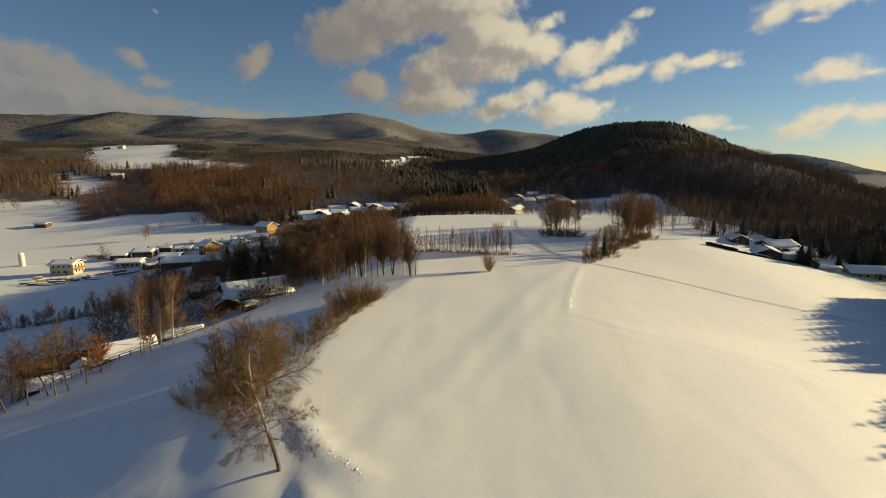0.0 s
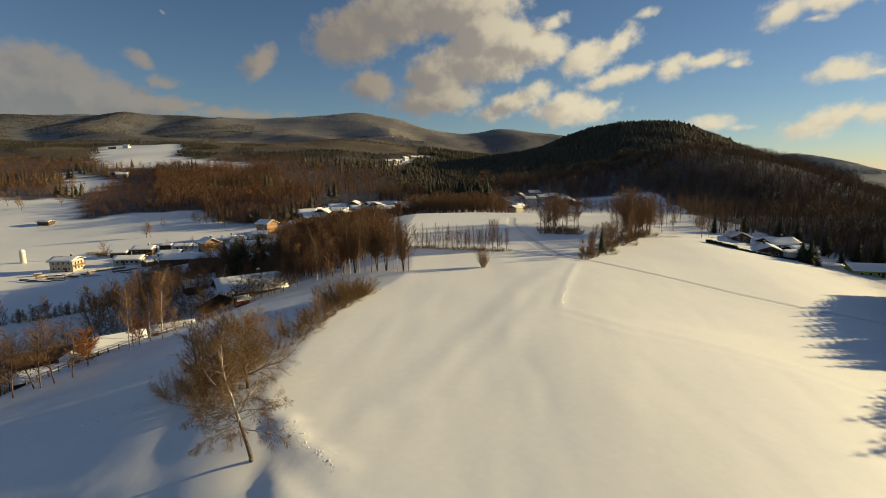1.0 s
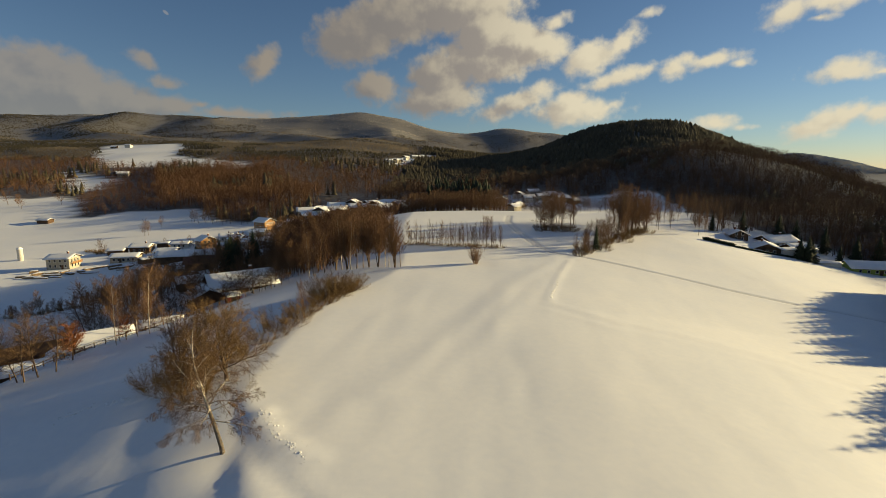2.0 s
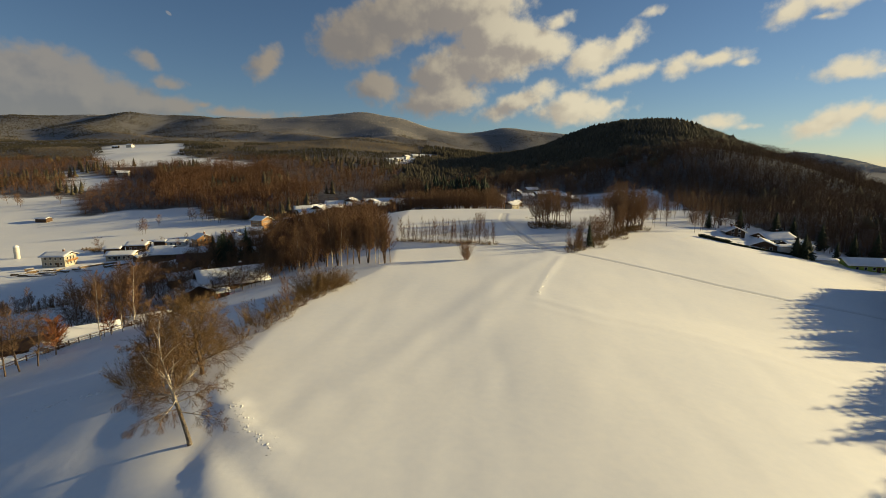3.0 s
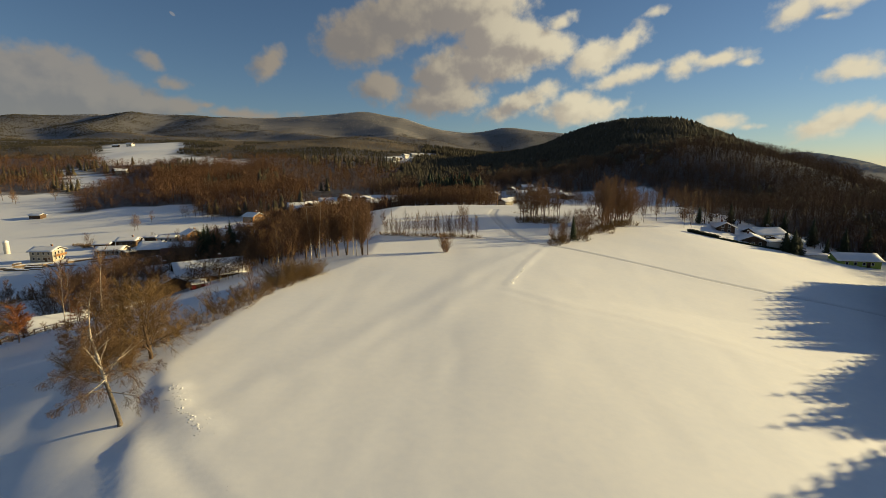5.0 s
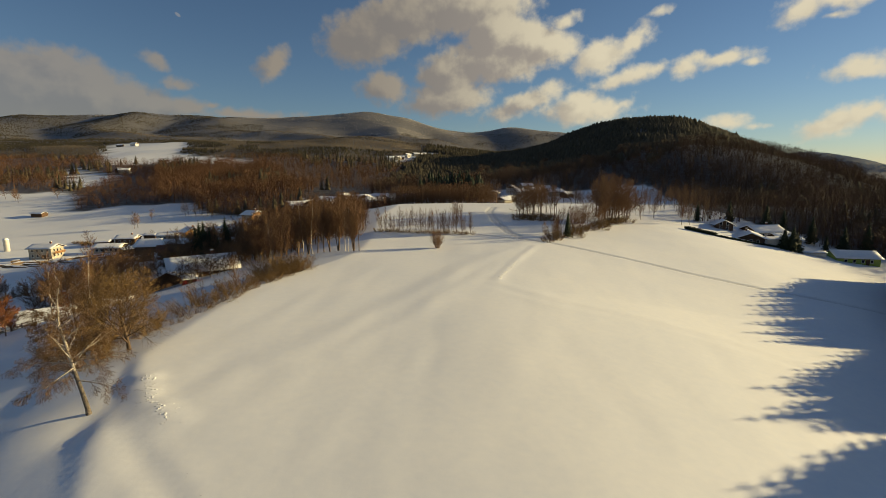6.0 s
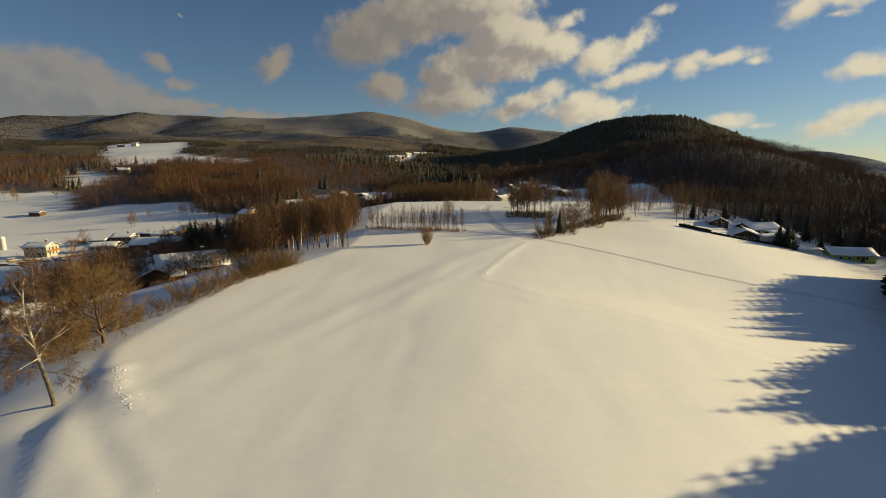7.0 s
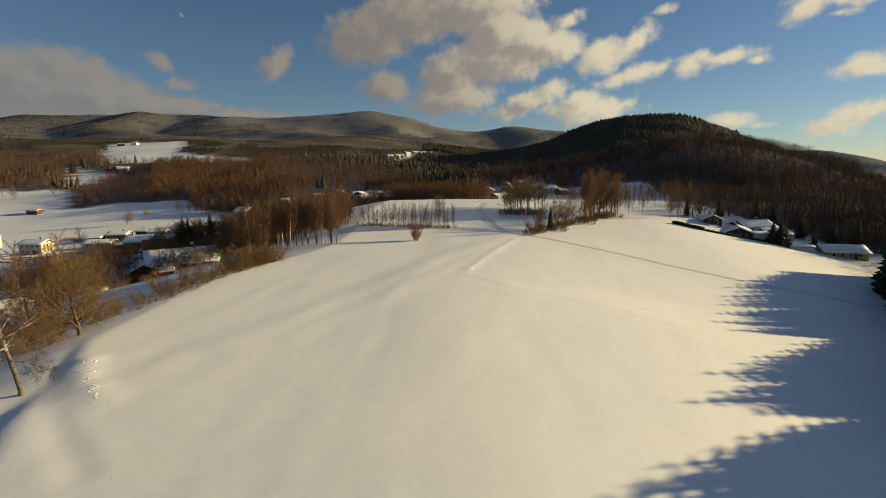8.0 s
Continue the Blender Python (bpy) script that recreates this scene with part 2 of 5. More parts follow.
TIMBER = material("dark_timber", (0.050, 0.028, 0.016), (0.14, 0.082, 0.047), 0.85, 0.7, 8.0, 0.4, 0.02)
LARCH = material("orange_larch_boards", (0.28, 0.13, 0.045), (0.48, 0.25, 0.10), 0.75, 0.7, 8.0, 0.4, 0.02)
TILE = material("roof_tiles", (0.10, 0.045, 0.03), (0.22, 0.10, 0.065), 0.8, 0.7, 7.0, 0.4, 0.02)
CONCRETE = material("pale_concrete", (0.52, 0.48, 0.42), (0.70, 0.66, 0.58), 0.85, 0.3, 4.0, 0.3, 0.02)
LOG = material("sawn_logs", (0.15, 0.095, 0.055), (0.34, 0.235, 0.14), 0.85, 0.8, 7.0, 0.4, 0.02, each=0.4)
FRAME = material("window_frame_paint", (0.55, 0.52, 0.47), (0.75, 0.72, 0.66), 0.5, 2.0, 9.0, 0, 0)
RED = material("red_paint", (0.16, 0.02, 0.015), (0.28, 0.04, 0.03), 0.5, 2.0, 9.0, 0, 0)
GLASS = material("window_glass", (0.012, 0.014, 0.018), (0.03, 0.034, 0.04), 0.06, 1.0, 3.0, 0, 0)
GLASS.node_tree.nodes["Principled BSDF"].inputs["Specular IOR Level"].default_value = 0.6


# ---- mesh helpers ----
def mesh_np(name, verts, faces, mat, smooth=False):
    """A mesh from arrays: verts (n, 3) and faces (m, 3) or (m, 4)."""
    verts, faces = np.asarray(verts, np.float32), np.asarray(faces, np.int32)
    me = bpy.data.meshes.new(name)
    k = faces.shape[1]
    me.vertices.add(len(verts))
    me.vertices.foreach_set("co", verts.ravel())
    me.loops.add(faces.size)
    me.loops.foreach_set("vertex_index", faces.ravel())
    me.polygons.add(len(faces))
    me.polygons.foreach_set("loop_start", np.arange(0, faces.size, k, dtype=np.int32))
    if smooth:
        me.polygons.foreach_set("use_smooth", np.ones(len(faces), bool))
    me.update(calc_edges=True)
    me.materials.append(mat)
    return me


class Shape:
    """Collects vertices and faces of one part."""

    def __init__(self):
        self.v, self.f = [], []

    def face(self, *points):
        n = len(self.v)
        self.v += [tuple(p) for p in points]
        self.f.append(tuple(range(n, n + len(points))))

    def box(self, x0, x1, y0, y1, z0, z1):
        n = len(self.v)
        self.v += [(x, y, z) for z in (z0, z1) for x, y in ((x0, y0), (x1, y0), (x1, y1), (x0, y1))]
        self.f += [tuple(n + i for i in q) for q in ((3, 2, 1, 0), (4, 5, 6, 7), (0, 1, 5, 4), (1, 2, 6, 5), (2, 3, 7, 6), (3, 0, 4, 7))]

    def slab(self, corners, thick):
        """A sheet of four corners, counter-clockwise from above, made thick downwards along z."""
        n = len(self.v)
        self.v += [(x, y, z - thick) for x, y, z in corners] + [tuple(c) for c in corners]
        self.f += [tuple(n + i for i in q) for q in ((3, 2, 1, 0), (4, 5, 6, 7), (0, 1, 5, 4), (1, 2, 6, 5), (2, 3, 7, 6), (3, 0, 4, 7))]

    def tube(self, pts, radii, sides):
        n = len(self.v)
        pts = [Vector(p) for p in pts]
        for i, (p, r) in enumerate(zip(pts, radii)):
            d = pts[min(i + 1, len(pts) - 1)] - pts[max(i - 1, 0)]
            a = d.orthogonal().normalized()
            b = d.normalized().cross(a)
            for k in range(sides):
                w = 2 * math.pi * k / sides
                self.v.append(tuple(p + (a * math.cos(w) + b * math.sin(w)) * r))
        for i in range(len(pts) - 1):
            for k in range(sides):
                q = n + i * sides
                self.f.append((q + k, q + (k + 1) % sides, q + sides + (k + 1) % sides, q + sides + k))

    def spike(self, p, q, r):
        """A twig: a thin three-sided spire from p to q."""
        p, q = Vector(p), Vector(q)
        d = q - p
        a = d.orthogonal().normalized() * r
        b = d.normalized().cross(a)
        n = len(self.v)
        self.v += [tuple(p + a), tuple(p - a * 0.5 + b * 0.87), tuple(p - a * 0.5 - b * 0.87), tuple(q)]
        self.f += [(n, n + 1, n + 3), (n + 1, n + 2, n + 3), (n + 2, n, n + 3)]

    def blade(self, p, q, r, rng):
        """A far twig: one thin triangle."""
        d = q - p
        a = (Matrix.Rotation(rng.uniform(0, 3.14), 3, d) @ d.orthogonal()).normalized() * r
        n = len(self.v)
        self.v += [tuple(p + a), tuple(p - a), tuple(q)]
        self.f.append((n, n + 1, n + 2))

    def mesh(self, name, mat, smooth=False):
        me = bpy.data.meshes.new(name)
        me.from_pydata(self.v, [], self.f)
        if smooth:
            me.polygons.foreach_set("use_smooth", [True] * len(me.polygons))
        me.materials.append(mat)
        me.update()
        return me


def part(name, shape, mat, parent, label="", smooth=False):
    me = shape.mesh(name, mat, smooth) if isinstance(shape, Shape) else shape
    ob = new(name, me)
    ob.parent = parent
    if label:
        tagged(ob, label)
    return ob


# ---- the lie of the land ----
def sstep(a, b, v):
    t = np.clip((v - a) / (b - a), 0, 1)
    return t * t * (3 - 2 * t)


def bell(x, y, cx, cy, sx, sy):
    return np.exp(-0.5 * ((x - cx) / sx) ** 2 - 0.5 * ((y - cy) / sy) ** 2)


def field_edge(y):
    """x of the hedge along the top of the left bank."""
    return -15 + 9 * (1 - sstep(27, 47, y)) - 6 * sstep(46, 62, y) + 13 * sstep(84, 136, y) - 8 * sstep(140, 230, y)


def land(x, y):
    """Height of the open ground."""
    x, y = np.asarray(x, float), np.asarray(y, float)
    # open valley floor, rising away to the mountains
    left = 1 - sstep(-300, 220, x)
    floor = -17 + 22 * sstep(250, 460, y) + (75 * left + 22) * sstep(430, 1300, y) + 45 * left * sstep(1200, 2000, y)
    floor = floor - 97 * sstep(230, 629, x) * sstep(150, 480, y) * (1 - sstep(1300, 2000, y) * (1 - sstep(800, 1500, x)))
    # domed field
    dx = x - 16
    crest = -0.4 + 0.023 * np.clip(y, -60, 225)
    k = 0.0034 * np.exp(-(np.clip(y, 98, 400) - 80) / 65)
    fall = k * np.clip(dx, 0, None) ** 2
    fall = 15 * (1 - np.exp(-fall / 15))
    d = np.clip(field_edge(y) - x, 0, None)
    lip = 1.0 - sstep(50, 68, y)
    bank = lip * (0.11 * sstep(0, 1.9, d) - 0.04 * sstep(3, 9, d)) + (10.7 - 0.1 * lip) * (0.1 * lip * sstep(4, 62, d) + (1 - 0.1 * lip) * (0.75 * np.clip(d / 62, 0, 1) + 0.25 * sstep(0, 62, d))) + 8 * sstep(55, 150, d)
    foot = np.interp(y, [60, 84, 99, 110, 124, 138, 160], [-77, -73, -64, -57, -50, -44, -38]) - x
    bank = bank + 3.4 * sstep(0, 4, foot) * (1 - sstep(18, 70, foot)) * (1 - sstep(112, 132, y))
    dome = crest - fall - bank + 0.018 * np.clip(16 - x, 0, 40) * sstep(20, 45, y) * (1 - sstep(120, 170, y)) - 7 * sstep(95, 185, x) * (1 - sstep(205, 260, y))
    # the field ends in the next valley
    w = sstep(285, 420, y + 0.15 * np.abs(dx)) 
    wl = sstep(60, 190, d) * 1.0
    z = dome * (1 - w) + floor * w
    z = z * (1 - wl) + floor * wl
    # dark wooded hill
    sx = np.where(x < 466, 182, 240)
    z = z + 148 * np.exp(-0.5 * ((x - 466) / sx) ** 2 - 0.5 * ((y - 1000) / 296) ** 2)
    z = z + 22 * bell(x, y, 310, 520, 115, 110)
    # added hill east, out of view, to keep sun off the wood's foot
    z = z + 176 * bell(x, y, 790, 525, 110, 100)
    # rolling middle ground, long ridge and snowy summit
    z = z + 30 * bell(x, y, 20, 1500, 170, 200) + 6 * bell(x, y, -330, 600, 260, 130)
    z = z + 80 * bell(x, y, -1850, 2250, 620, 420) + 20 * bell(x, y, -1080, 2400, 330, 300)
    z = z + (117 + 80 * sstep(-250, 250, x)) * sstep(1900, 2700, y) * (1 - 0.8 * sstep(900, 1900, x)) + 58 * bell(x, y, -490, 2750, 200, 300) + 20 * bell(x, y, 310, 2700, 90, 300) - 12 * sstep(350, 700, x) * sstep(1900, 2700, y)
    # spurs that come down the mountain side towards the right
    q = (x + 0.75 * (y - 2000) + 90 * np.sin(x / 190 + 1) + 70 * np.sin(y / 130) + 60 * np.sin((x - y) / 310)) / 560
    z = z + (34 * (1 - np.abs(2 * (q - np.floor(q)) - 1)) - 17) * sstep(1250, 1750, y) * (1 - sstep(2150, 2500, y)) * (1 - sstep(-100, 300, x))
    z = z + 166 * bell(x, y, 2280, 3300, 290, 400) + 35 * bell(x, y, 2950, 3400, 380, 300)
    return z


def lattice(ix, iy, seed):
    h = (ix.astype(np.int64) * 374761393 + iy.astype(np.int64) * 668265263 + seed * 974711) & 0xFFFFFFFF
    h = ((h ^ (h >> 13)) * 1274126177) & 0xFFFFFFFF
    return ((h ^ (h >> 16)) & 0xFFFF) / 65535.0


def ripple(x, y, size, seed=0):
    """Smooth noise from -1 to 1, with lumps of about that size."""
    u, v = np.asarray(x, float) / size, np.asarray(y, float) / size
    iu, iv = np.floor(u), np.floor(v)
    fu, fv = u - iu, v - iv
    fu, fv = fu * fu * (3 - 2 * fu), fv * fv * (3 - 2 * fv)
    a, b = lattice(iu, iv, seed), lattice(iu + 1, iv, seed)
    c, d = lattice(iu, iv + 1, seed), lattice(iu + 1, iv + 1, seed)
    return 2 * ((a * (1 - fu) + b * fu) * (1 - fv) + (c * (1 - fu) + d * fu) * fv) - 1


def along(x, y, line):
    """Distance from a broken line in the plan."""
    best = np.full(np.shape(x), 1e9)
    for (x0, y0), (x1, y1) in zip(line, line[1:]):
        dx, dy = x1 - x0, y1 - y0
        t = np.clip(((x - x0) * dx + (y - y0) * dy) / (dx * dx + dy * dy), 0, 1)
        best = np.minimum(best, np.hypot(x - x0 - t * dx, y - y0 - t * dy))
    return best


FOOTPATH = [(24, 165), (36, 158), (47, 154), (63, 142), (82, 130), (98, 124), (122, 122), (160, 112)]
TRACKS = [(38, 262), (34, 235), (34, 215), (35, 194), (37, 171), (41, 157)]
DRIFT = [(28, 104), (33, 120), (43, 147)]
SWELL = [(40, 150), (36, 140), (24, 120), (13, 95), (3, 73), (-3, 60)]
OLD_EDGE = [(28, 101), (39, 92), (52, 88), (65, 82), (78, 72)]
SWALE = [(-33, 58), (-31, 53.7), (-27.7, 46.3), (-25.8, 41.5), (-24.3, 38.8), (-22, 33)]
CRUST = [(-16.3, 53.9), (-13.7, 50.2), (-11, 47.6), (-7.6, 44.9)]
OLD_RUT = [(-21, 57), (-18.5, 51.8), (-16, 48.4), (-13.3, 44.9), (-9.6, 41.2), (-7.1, 38.8), (-4.1, 36.4), (-1.7, 34.4)]


def height(x, y):
    """The snow surface: the land with drifts, ruts and banks."""
    x, y = np.asarray(x, float), np.asarray(y, float)
    z = land(x, y)
    near = 1 - sstep(260, 420, np.hypot(x - 20, y - 90))
    # drifts drawn out by the wind along the field
    u, v = 0.985 * x - 0.17 * y, 0.17 * x + 0.985 * y
    z = z + near * ((0.035 + 0.035 * bell(x, y, 20, 95, 25, 45)) * ripple(u, v * 0.35, 8, 1) + 0.028 * ripple(u, v * 0.3, 3.2, 2) + 0.012 * ripple(u, v * 0.5, 1.9, 3) + 0.05 * ripple(x, y, 31, 4))
    z = z + (1 - near) * 2.2 * ripple(x, y, 70, 5) + sstep(700, 1500, y) * (8 * ripple(x, y, 260, 6) + 4 * ripple(x, y, 120, 7))
    d = along(x, y, FOOTPATH)
    z = z - 0.3 * np.exp(-(d / 0.62) ** 2) + 0.07 * np.exp(-((d - 1.3) / 0.6) ** 2)
    for off in (-0.9, 0.9):
        d = along(x + off, y, TRACKS)
        z = z - 0.3 * np.exp(-(d / 0.6) ** 2)
    d = along(x, y, DRIFT)
    z = z + 0.12 * np.exp(-(d / 0.9) ** 2)
    z = z + 0.11 * np.exp(-(along(x, y, SWELL) / 2.8) ** 2) + 0.07 * np.exp(-(along(x - 7, y - 3, SWELL) / 2.4) ** 2) + 0.055 * np.exp(-(along(x, y, OLD_EDGE) / 1.7) ** 2) + 0.03 * np.exp(-(along(x + 3, y + 4, OLD_EDGE) / 1.3) ** 2)
    z = z - 0.11 * np.exp(-(along(x, y, SWALE) / 2.2) ** 2) + 0.16 * np.exp(-(along(x, y, CRUST) / 1.2) ** 2) * (1 + 0.8 * ripple(x, y, 1.3, 8))
    z = z - 0.075 * np.exp(-(along(x, y, OLD_RUT) / 1.0) ** 2) + 0.03 * np.exp(-((along(x, y, OLD_RUT) - 1.9) / 0.9) ** 2)
    z = z - 0.3 * bell(x, y, -15.9, 44.5, 1.6, 2.6)
    return z


def up(x, y):
    return float(height(np.array([x]), np.array([y]))[0])


def inside(x, y, corners):
    """Which points lie in a polygon of the plan."""
    hit = np.zeros(np.shape(x), bool)
    for (x0, y0), (x1, y1) in zip(corners, corners[1:] + corners[:1]):
        if y0 != y1:
            hit ^= ((y0 > y) != (y1 > y)) & (x < (x1 - x0) * (y - y0) / (y1 - y0) + x0)
    return hit


HILL_MEADOW = [(-765, 1050), (-760, 1120), (-580, 1075), (-490, 880), (-415, 838), (-290, 755), (-290, 705), (-408, 735), (-530, 735)]
SIDE_MEADOW = [(-560, 705), (-480, 650), (-408, 598), (-372, 538), (-362, 475), (-405, 515), (-460, 590)]
WEST_MEADOW = [(-700, 395), (-394, 420), (-346, 432), (-285, 375), (-300, 320), (-700, 320)]
HAMLET = [(-120, 862), (-84, 848), (-22, 1060), (-46, 1075)]
WEST_WOOD = [(-285, 362), (-202, 388), (-180, 348), (-115, 345), (-100, 362), (-112, 440), (-180, 560), (-270, 715), (-390, 718), (-460, 690), (-400, 548), (-320, 420)]
DENSE_WOOD = [(-36, 143), (-28, 157), (-17, 169), (-16, 186), (-24, 222), (-38, 266), (-60, 266), (-76, 238), (-70, 200), (-60, 172), (-48, 151)]


def hill_wood(x, y):
    edge_x = np.interp(y, [150, 205, 235, 262, 380, 425], [215, 186, 160, 148, 176, 172])
    edge_y = np.interp(x, [-90, -5, 55, 90, 114, 151, 182], [400, 400, 426, 432, 404, 398, 390])
    return np.where(y < 405, x > edge_x, (y > edge_y) & (x > -60)) & (x < 1500) & (y < 1500) & (y > 140)


def wooded(x, y):
    """All closed woods."""
    jx, jy = x + 9 * ripple(x, y, 25, 11), y + 9 * ripple(x, y, 25, 12)
    w = hill_wood(jx, jy) | inside(jx, jy, WEST_WOOD)
    w |= (jx <= -60) & (jx > -200) & (jy > 398)
    w |= (jx <= -200) & (jy > 480) | (jx <= -340) & (jy > 424)
    w |= (jy > 1300)
    for open_land in (HILL_MEADOW, SIDE_MEADOW, WEST_MEADOW, HAMLET):
        w &= ~inside(jx, jy, open_land)
    return w


def lines(lo, a, b, hi, step, grow):
    """Grid lines: even between a and b, wider and wider beyond."""
    mid = list(np.arange(a, b, step))
    down, s, q = [], step, a
    while q > lo:
        s *= grow
        q -= s
        down.append(q)
    out, s, q = [], step, mid[-1]
    while q < hi:
        s *= grow
        q += s
        out.append(q)
    return np.array(down[::-1] + mid + out)


def build_ground():
    gx, gy = lines(-4800, -55, 125, 4800, 0.82, 1.045), lines(-2600, 33, 264, 4950, 0.82, 1.045)
    X, Y = np.meshgrid(gx, gy)
    Z = height(X, Y)
    n, m = X.shape
    idx = np.arange(n * m).reshape(n, m)
    faces = np.stack([idx[:-1, :-1], idx[:-1, 1:], idx[1:, 1:], idx[1:, :-1]], -1).reshape(-1, 4)
    me = mesh_np("ground", np.stack([X, Y, Z], -1).reshape(-1, 3), faces, SNOW, True)
    litter = wooded(X, Y).astype(np.float32) * (0.97 - 0.10 * sstep(1300, 2000, Y - 0.2 * X))
    worn = np.exp(-(along(X, Y, FOOTPATH) / 0.7) ** 2)
    for off in (-0.9, 0.9):
        worn = np.maximum(worn, 0.95 * np.exp(-(along(X + off, Y, TRACKS) / 0.7) ** 2))
    for name, values in (("litter", litter), ("worn", worn)):
        at = me.attributes.new(name, "FLOAT", "POINT")
        at.data.foreach_set("value", values.astype(np.float32).ravel())
    tagged(new("ground", me), "rolling snow-covered fields with drifts and trodden paths", "ground", kind="structure")


build_ground()


# ---- woods, as stuff ----
def spruce_template(rng, tiers=3, sides=6):
    v, f = [], []
    for k in range(tiers):
        z0, z1 = 0.12 + 0.26 * k, 0.50 + 0.25 * k
        r = 0.20 * (1 - 0.28 * k)
        n = len(v)
        for s in range(sides):
            a = 2 * math.pi * (s + 0.5 * k) / sides
            q = r * rng.uniform(0.65, 1.25)
            v.append((q * math.cos(a), q * math.sin(a), z0 + rng.uniform(-0.05, 0.05)))
        v.append((rng.uniform(-0.01, 0.01), 0, min(z1, 1.0)))
        f += [(n + s, n + (s + 1) % sides, n + sides) for s in range(sides)]
    return np.array(v), np.array(f)


def bare_template(rng, twigs=34, width=0.011):
    """A leafless crown of thin upright blades on a stem, one unit high."""
    v, f = [], []

    def blade(p, q, w):
        a = rng.uniform(0, math.pi)
        n = len(v)
        v.extend([(p[0] - w * math.cos(a), p[1] - w * math.sin(a), p[2]), (p[0] + w * math.cos(a), p[1] + w * math.sin(a), p[2]), q])
        f.append((n, n + 1, n + 2))
    for s in (0, 1):
        blade((0, 0, 0), (rng.uniform(-0.04, 0.04), rng.uniform(-0.04, 0.04), 0.97), 0.017)
    for k in range(twigs):
        h = rng.uniform(0.22, 0.72)
        a, out = rng.uniform(0, 2 * math.pi), rng.uniform(0.06, 0.27)
        r0 = out * rng.uniform(0.05, 0.6)
        blade((r0 * math.cos(a), r0 * math.sin(a), h), (out * math.cos(a + 0.4), out * math.sin(a + 0.4), min(1.0, h + rng.uniform(0.12, 0.4))), width * rng.uniform(0.7, 1.8))
    return np.array(v), np.array(f)


def scatter(x0, x1, y0, y1, gap, keep, seed, jitter=0.95):
    r = np.random.RandomState(seed)
    gx, gy = np.meshgrid(np.arange(x0, x1, gap), np.arange(y0, y1, gap))
    x = gx.ravel() + r.uniform(-jitter, jitter, gx.size) * gap
    y = gy.ravel() + r.uniform(-jitter, jitter, gx.size) * gap
    k = keep(x, y)
    return x[k], y[k]


def slope_normal(x, y, reach=14.0):
    """Which way the open ground faces, smoothed over some metres."""
    gx = (height(x + reach, y) - height(x - reach, y)) / (2 * reach)
    gy = (height(x, y + reach) - height(x, y - reach)) / (2 * reach)
    n = np.stack([-gx, -gy, np.ones_like(gx)], -1)
    return n / np.linalg.norm(n, axis=-1, keepdims=True)


def wood(name, label, category, spots, templates, mat, tall, seed, wide=1.0, sink=0.6, lump=0.45):
    """One joined mesh of many trees; lump: how round each crown is shaded against the lie of the slope."""
    r = np.random.RandomState(seed)
    x, y = spots
    z = height(x, y) - sink
    vs, fs, ns, base = [], [], [], 0
    ground = slope_normal(x, y)
    which = r.randint(0, len(templates), len(x))
    for k, (tv, tf) in enumerate(templates):
        s = which == k
        n = int(s.sum())
        if not n:
            continue
        h = tall[0] + (tall[1] - tall[0]) * r.uniform(0, 1, n) ** 1.4
        h = h * (1 + 0.28 * ripple(x[s], y[s], 23, seed + 90))
        a = r.uniform(0, 2 * np.pi, n)
        w = h * wide * r.uniform(0.8, 1.25, n)
        c, q = np.cos(a), np.sin(a)
        px = x[s][:, None] + w[:, None] * (c[:, None] * tv[None, :, 0] - q[:, None] * tv[None, :, 1])
        py = y[s][:, None] + w[:, None] * (q[:, None] * tv[None, :, 0] + c[:, None] * tv[None, :, 1])
        pz = z[s][:, None] + h[:, None] * tv[None, :, 2]
        vs.append(np.stack([px, py, pz], -1).reshape(-1, 3))
        out = np.stack([(px - x[s][:, None]) / w[:, None], (py - y[s][:, None]) / w[:, None], 0.5 * (tv[None, :, 2] - 0.4) + 0 * px], -1)
        out = out / (np.linalg.norm(out, axis=-1, keepdims=True) + 0.05)
        n = ground[s][:, None, :] * (1 - lump) + out * lump
        ns.append((n / np.linalg.norm(n, axis=-1, keepdims=True)).reshape(-1, 3))
        fs.append((tf[None] + (np.arange(int(s.sum())) * len(tv))[:, None, None] + base).reshape(-1, 3))
        base += int(s.sum()) * len(tv)
    me = mesh_np(name, np.concatenate(vs), np.concatenate(fs), mat)
    me.attributes.new("canopy", "FLOAT_VECTOR", "POINT").data.foreach_set("vector", np.concatenate(ns).astype(np.float32).ravel())
    return tagged(new(name, me), label, category, kind="stuff")


def crown_template(rng, twigs=100, width=0.010):
    """A round leafless crown of many short twigs on two stems, one unit high."""
    v, f = [], []

    def blade(p, q, w):
        a = rng.uniform(0, math.pi)
        n = len(v)
        v.extend([(p[0] - w * math.cos(a), p[1] - w * math.sin(a), p[2]), (p[0] + w * math.cos(a), p[1] + w * math.sin(a), p[2]), q])
        f.append((n, n + 1, n + 2))
    for s in (0, 1):
        blade((0.03 * s, 0, 0), (rng.uniform(-0.05, 0.05), rng.uniform(-0.05, 0.05), 0.95), 0.014)
    for k in range(twigs):
        z, a = rng.uniform(0.16, 0.95), rng.uniform(0, 2 * math.pi)
        r = 0.27 * math.sqrt(max(0.03, 1 - ((z - 0.5) / 0.5) ** 2)) * rng.uniform(0.25, 1.05)
        d = rng.uniform(0.07, 0.17)
        b = a + rng.uniform(-1.2, 1.2)
        blade((r * math.cos(a), r * math.sin(a), z), (r * math.cos(a) + 0.55 * d * math.cos(b), r * math.sin(a) + 0.55 * d * math.sin(b), min(1.0, z + d * rng.uniform(0.3, 1.0))), width * rng.uniform(0.6, 1.5))
    return np.array(v), np.array(f)


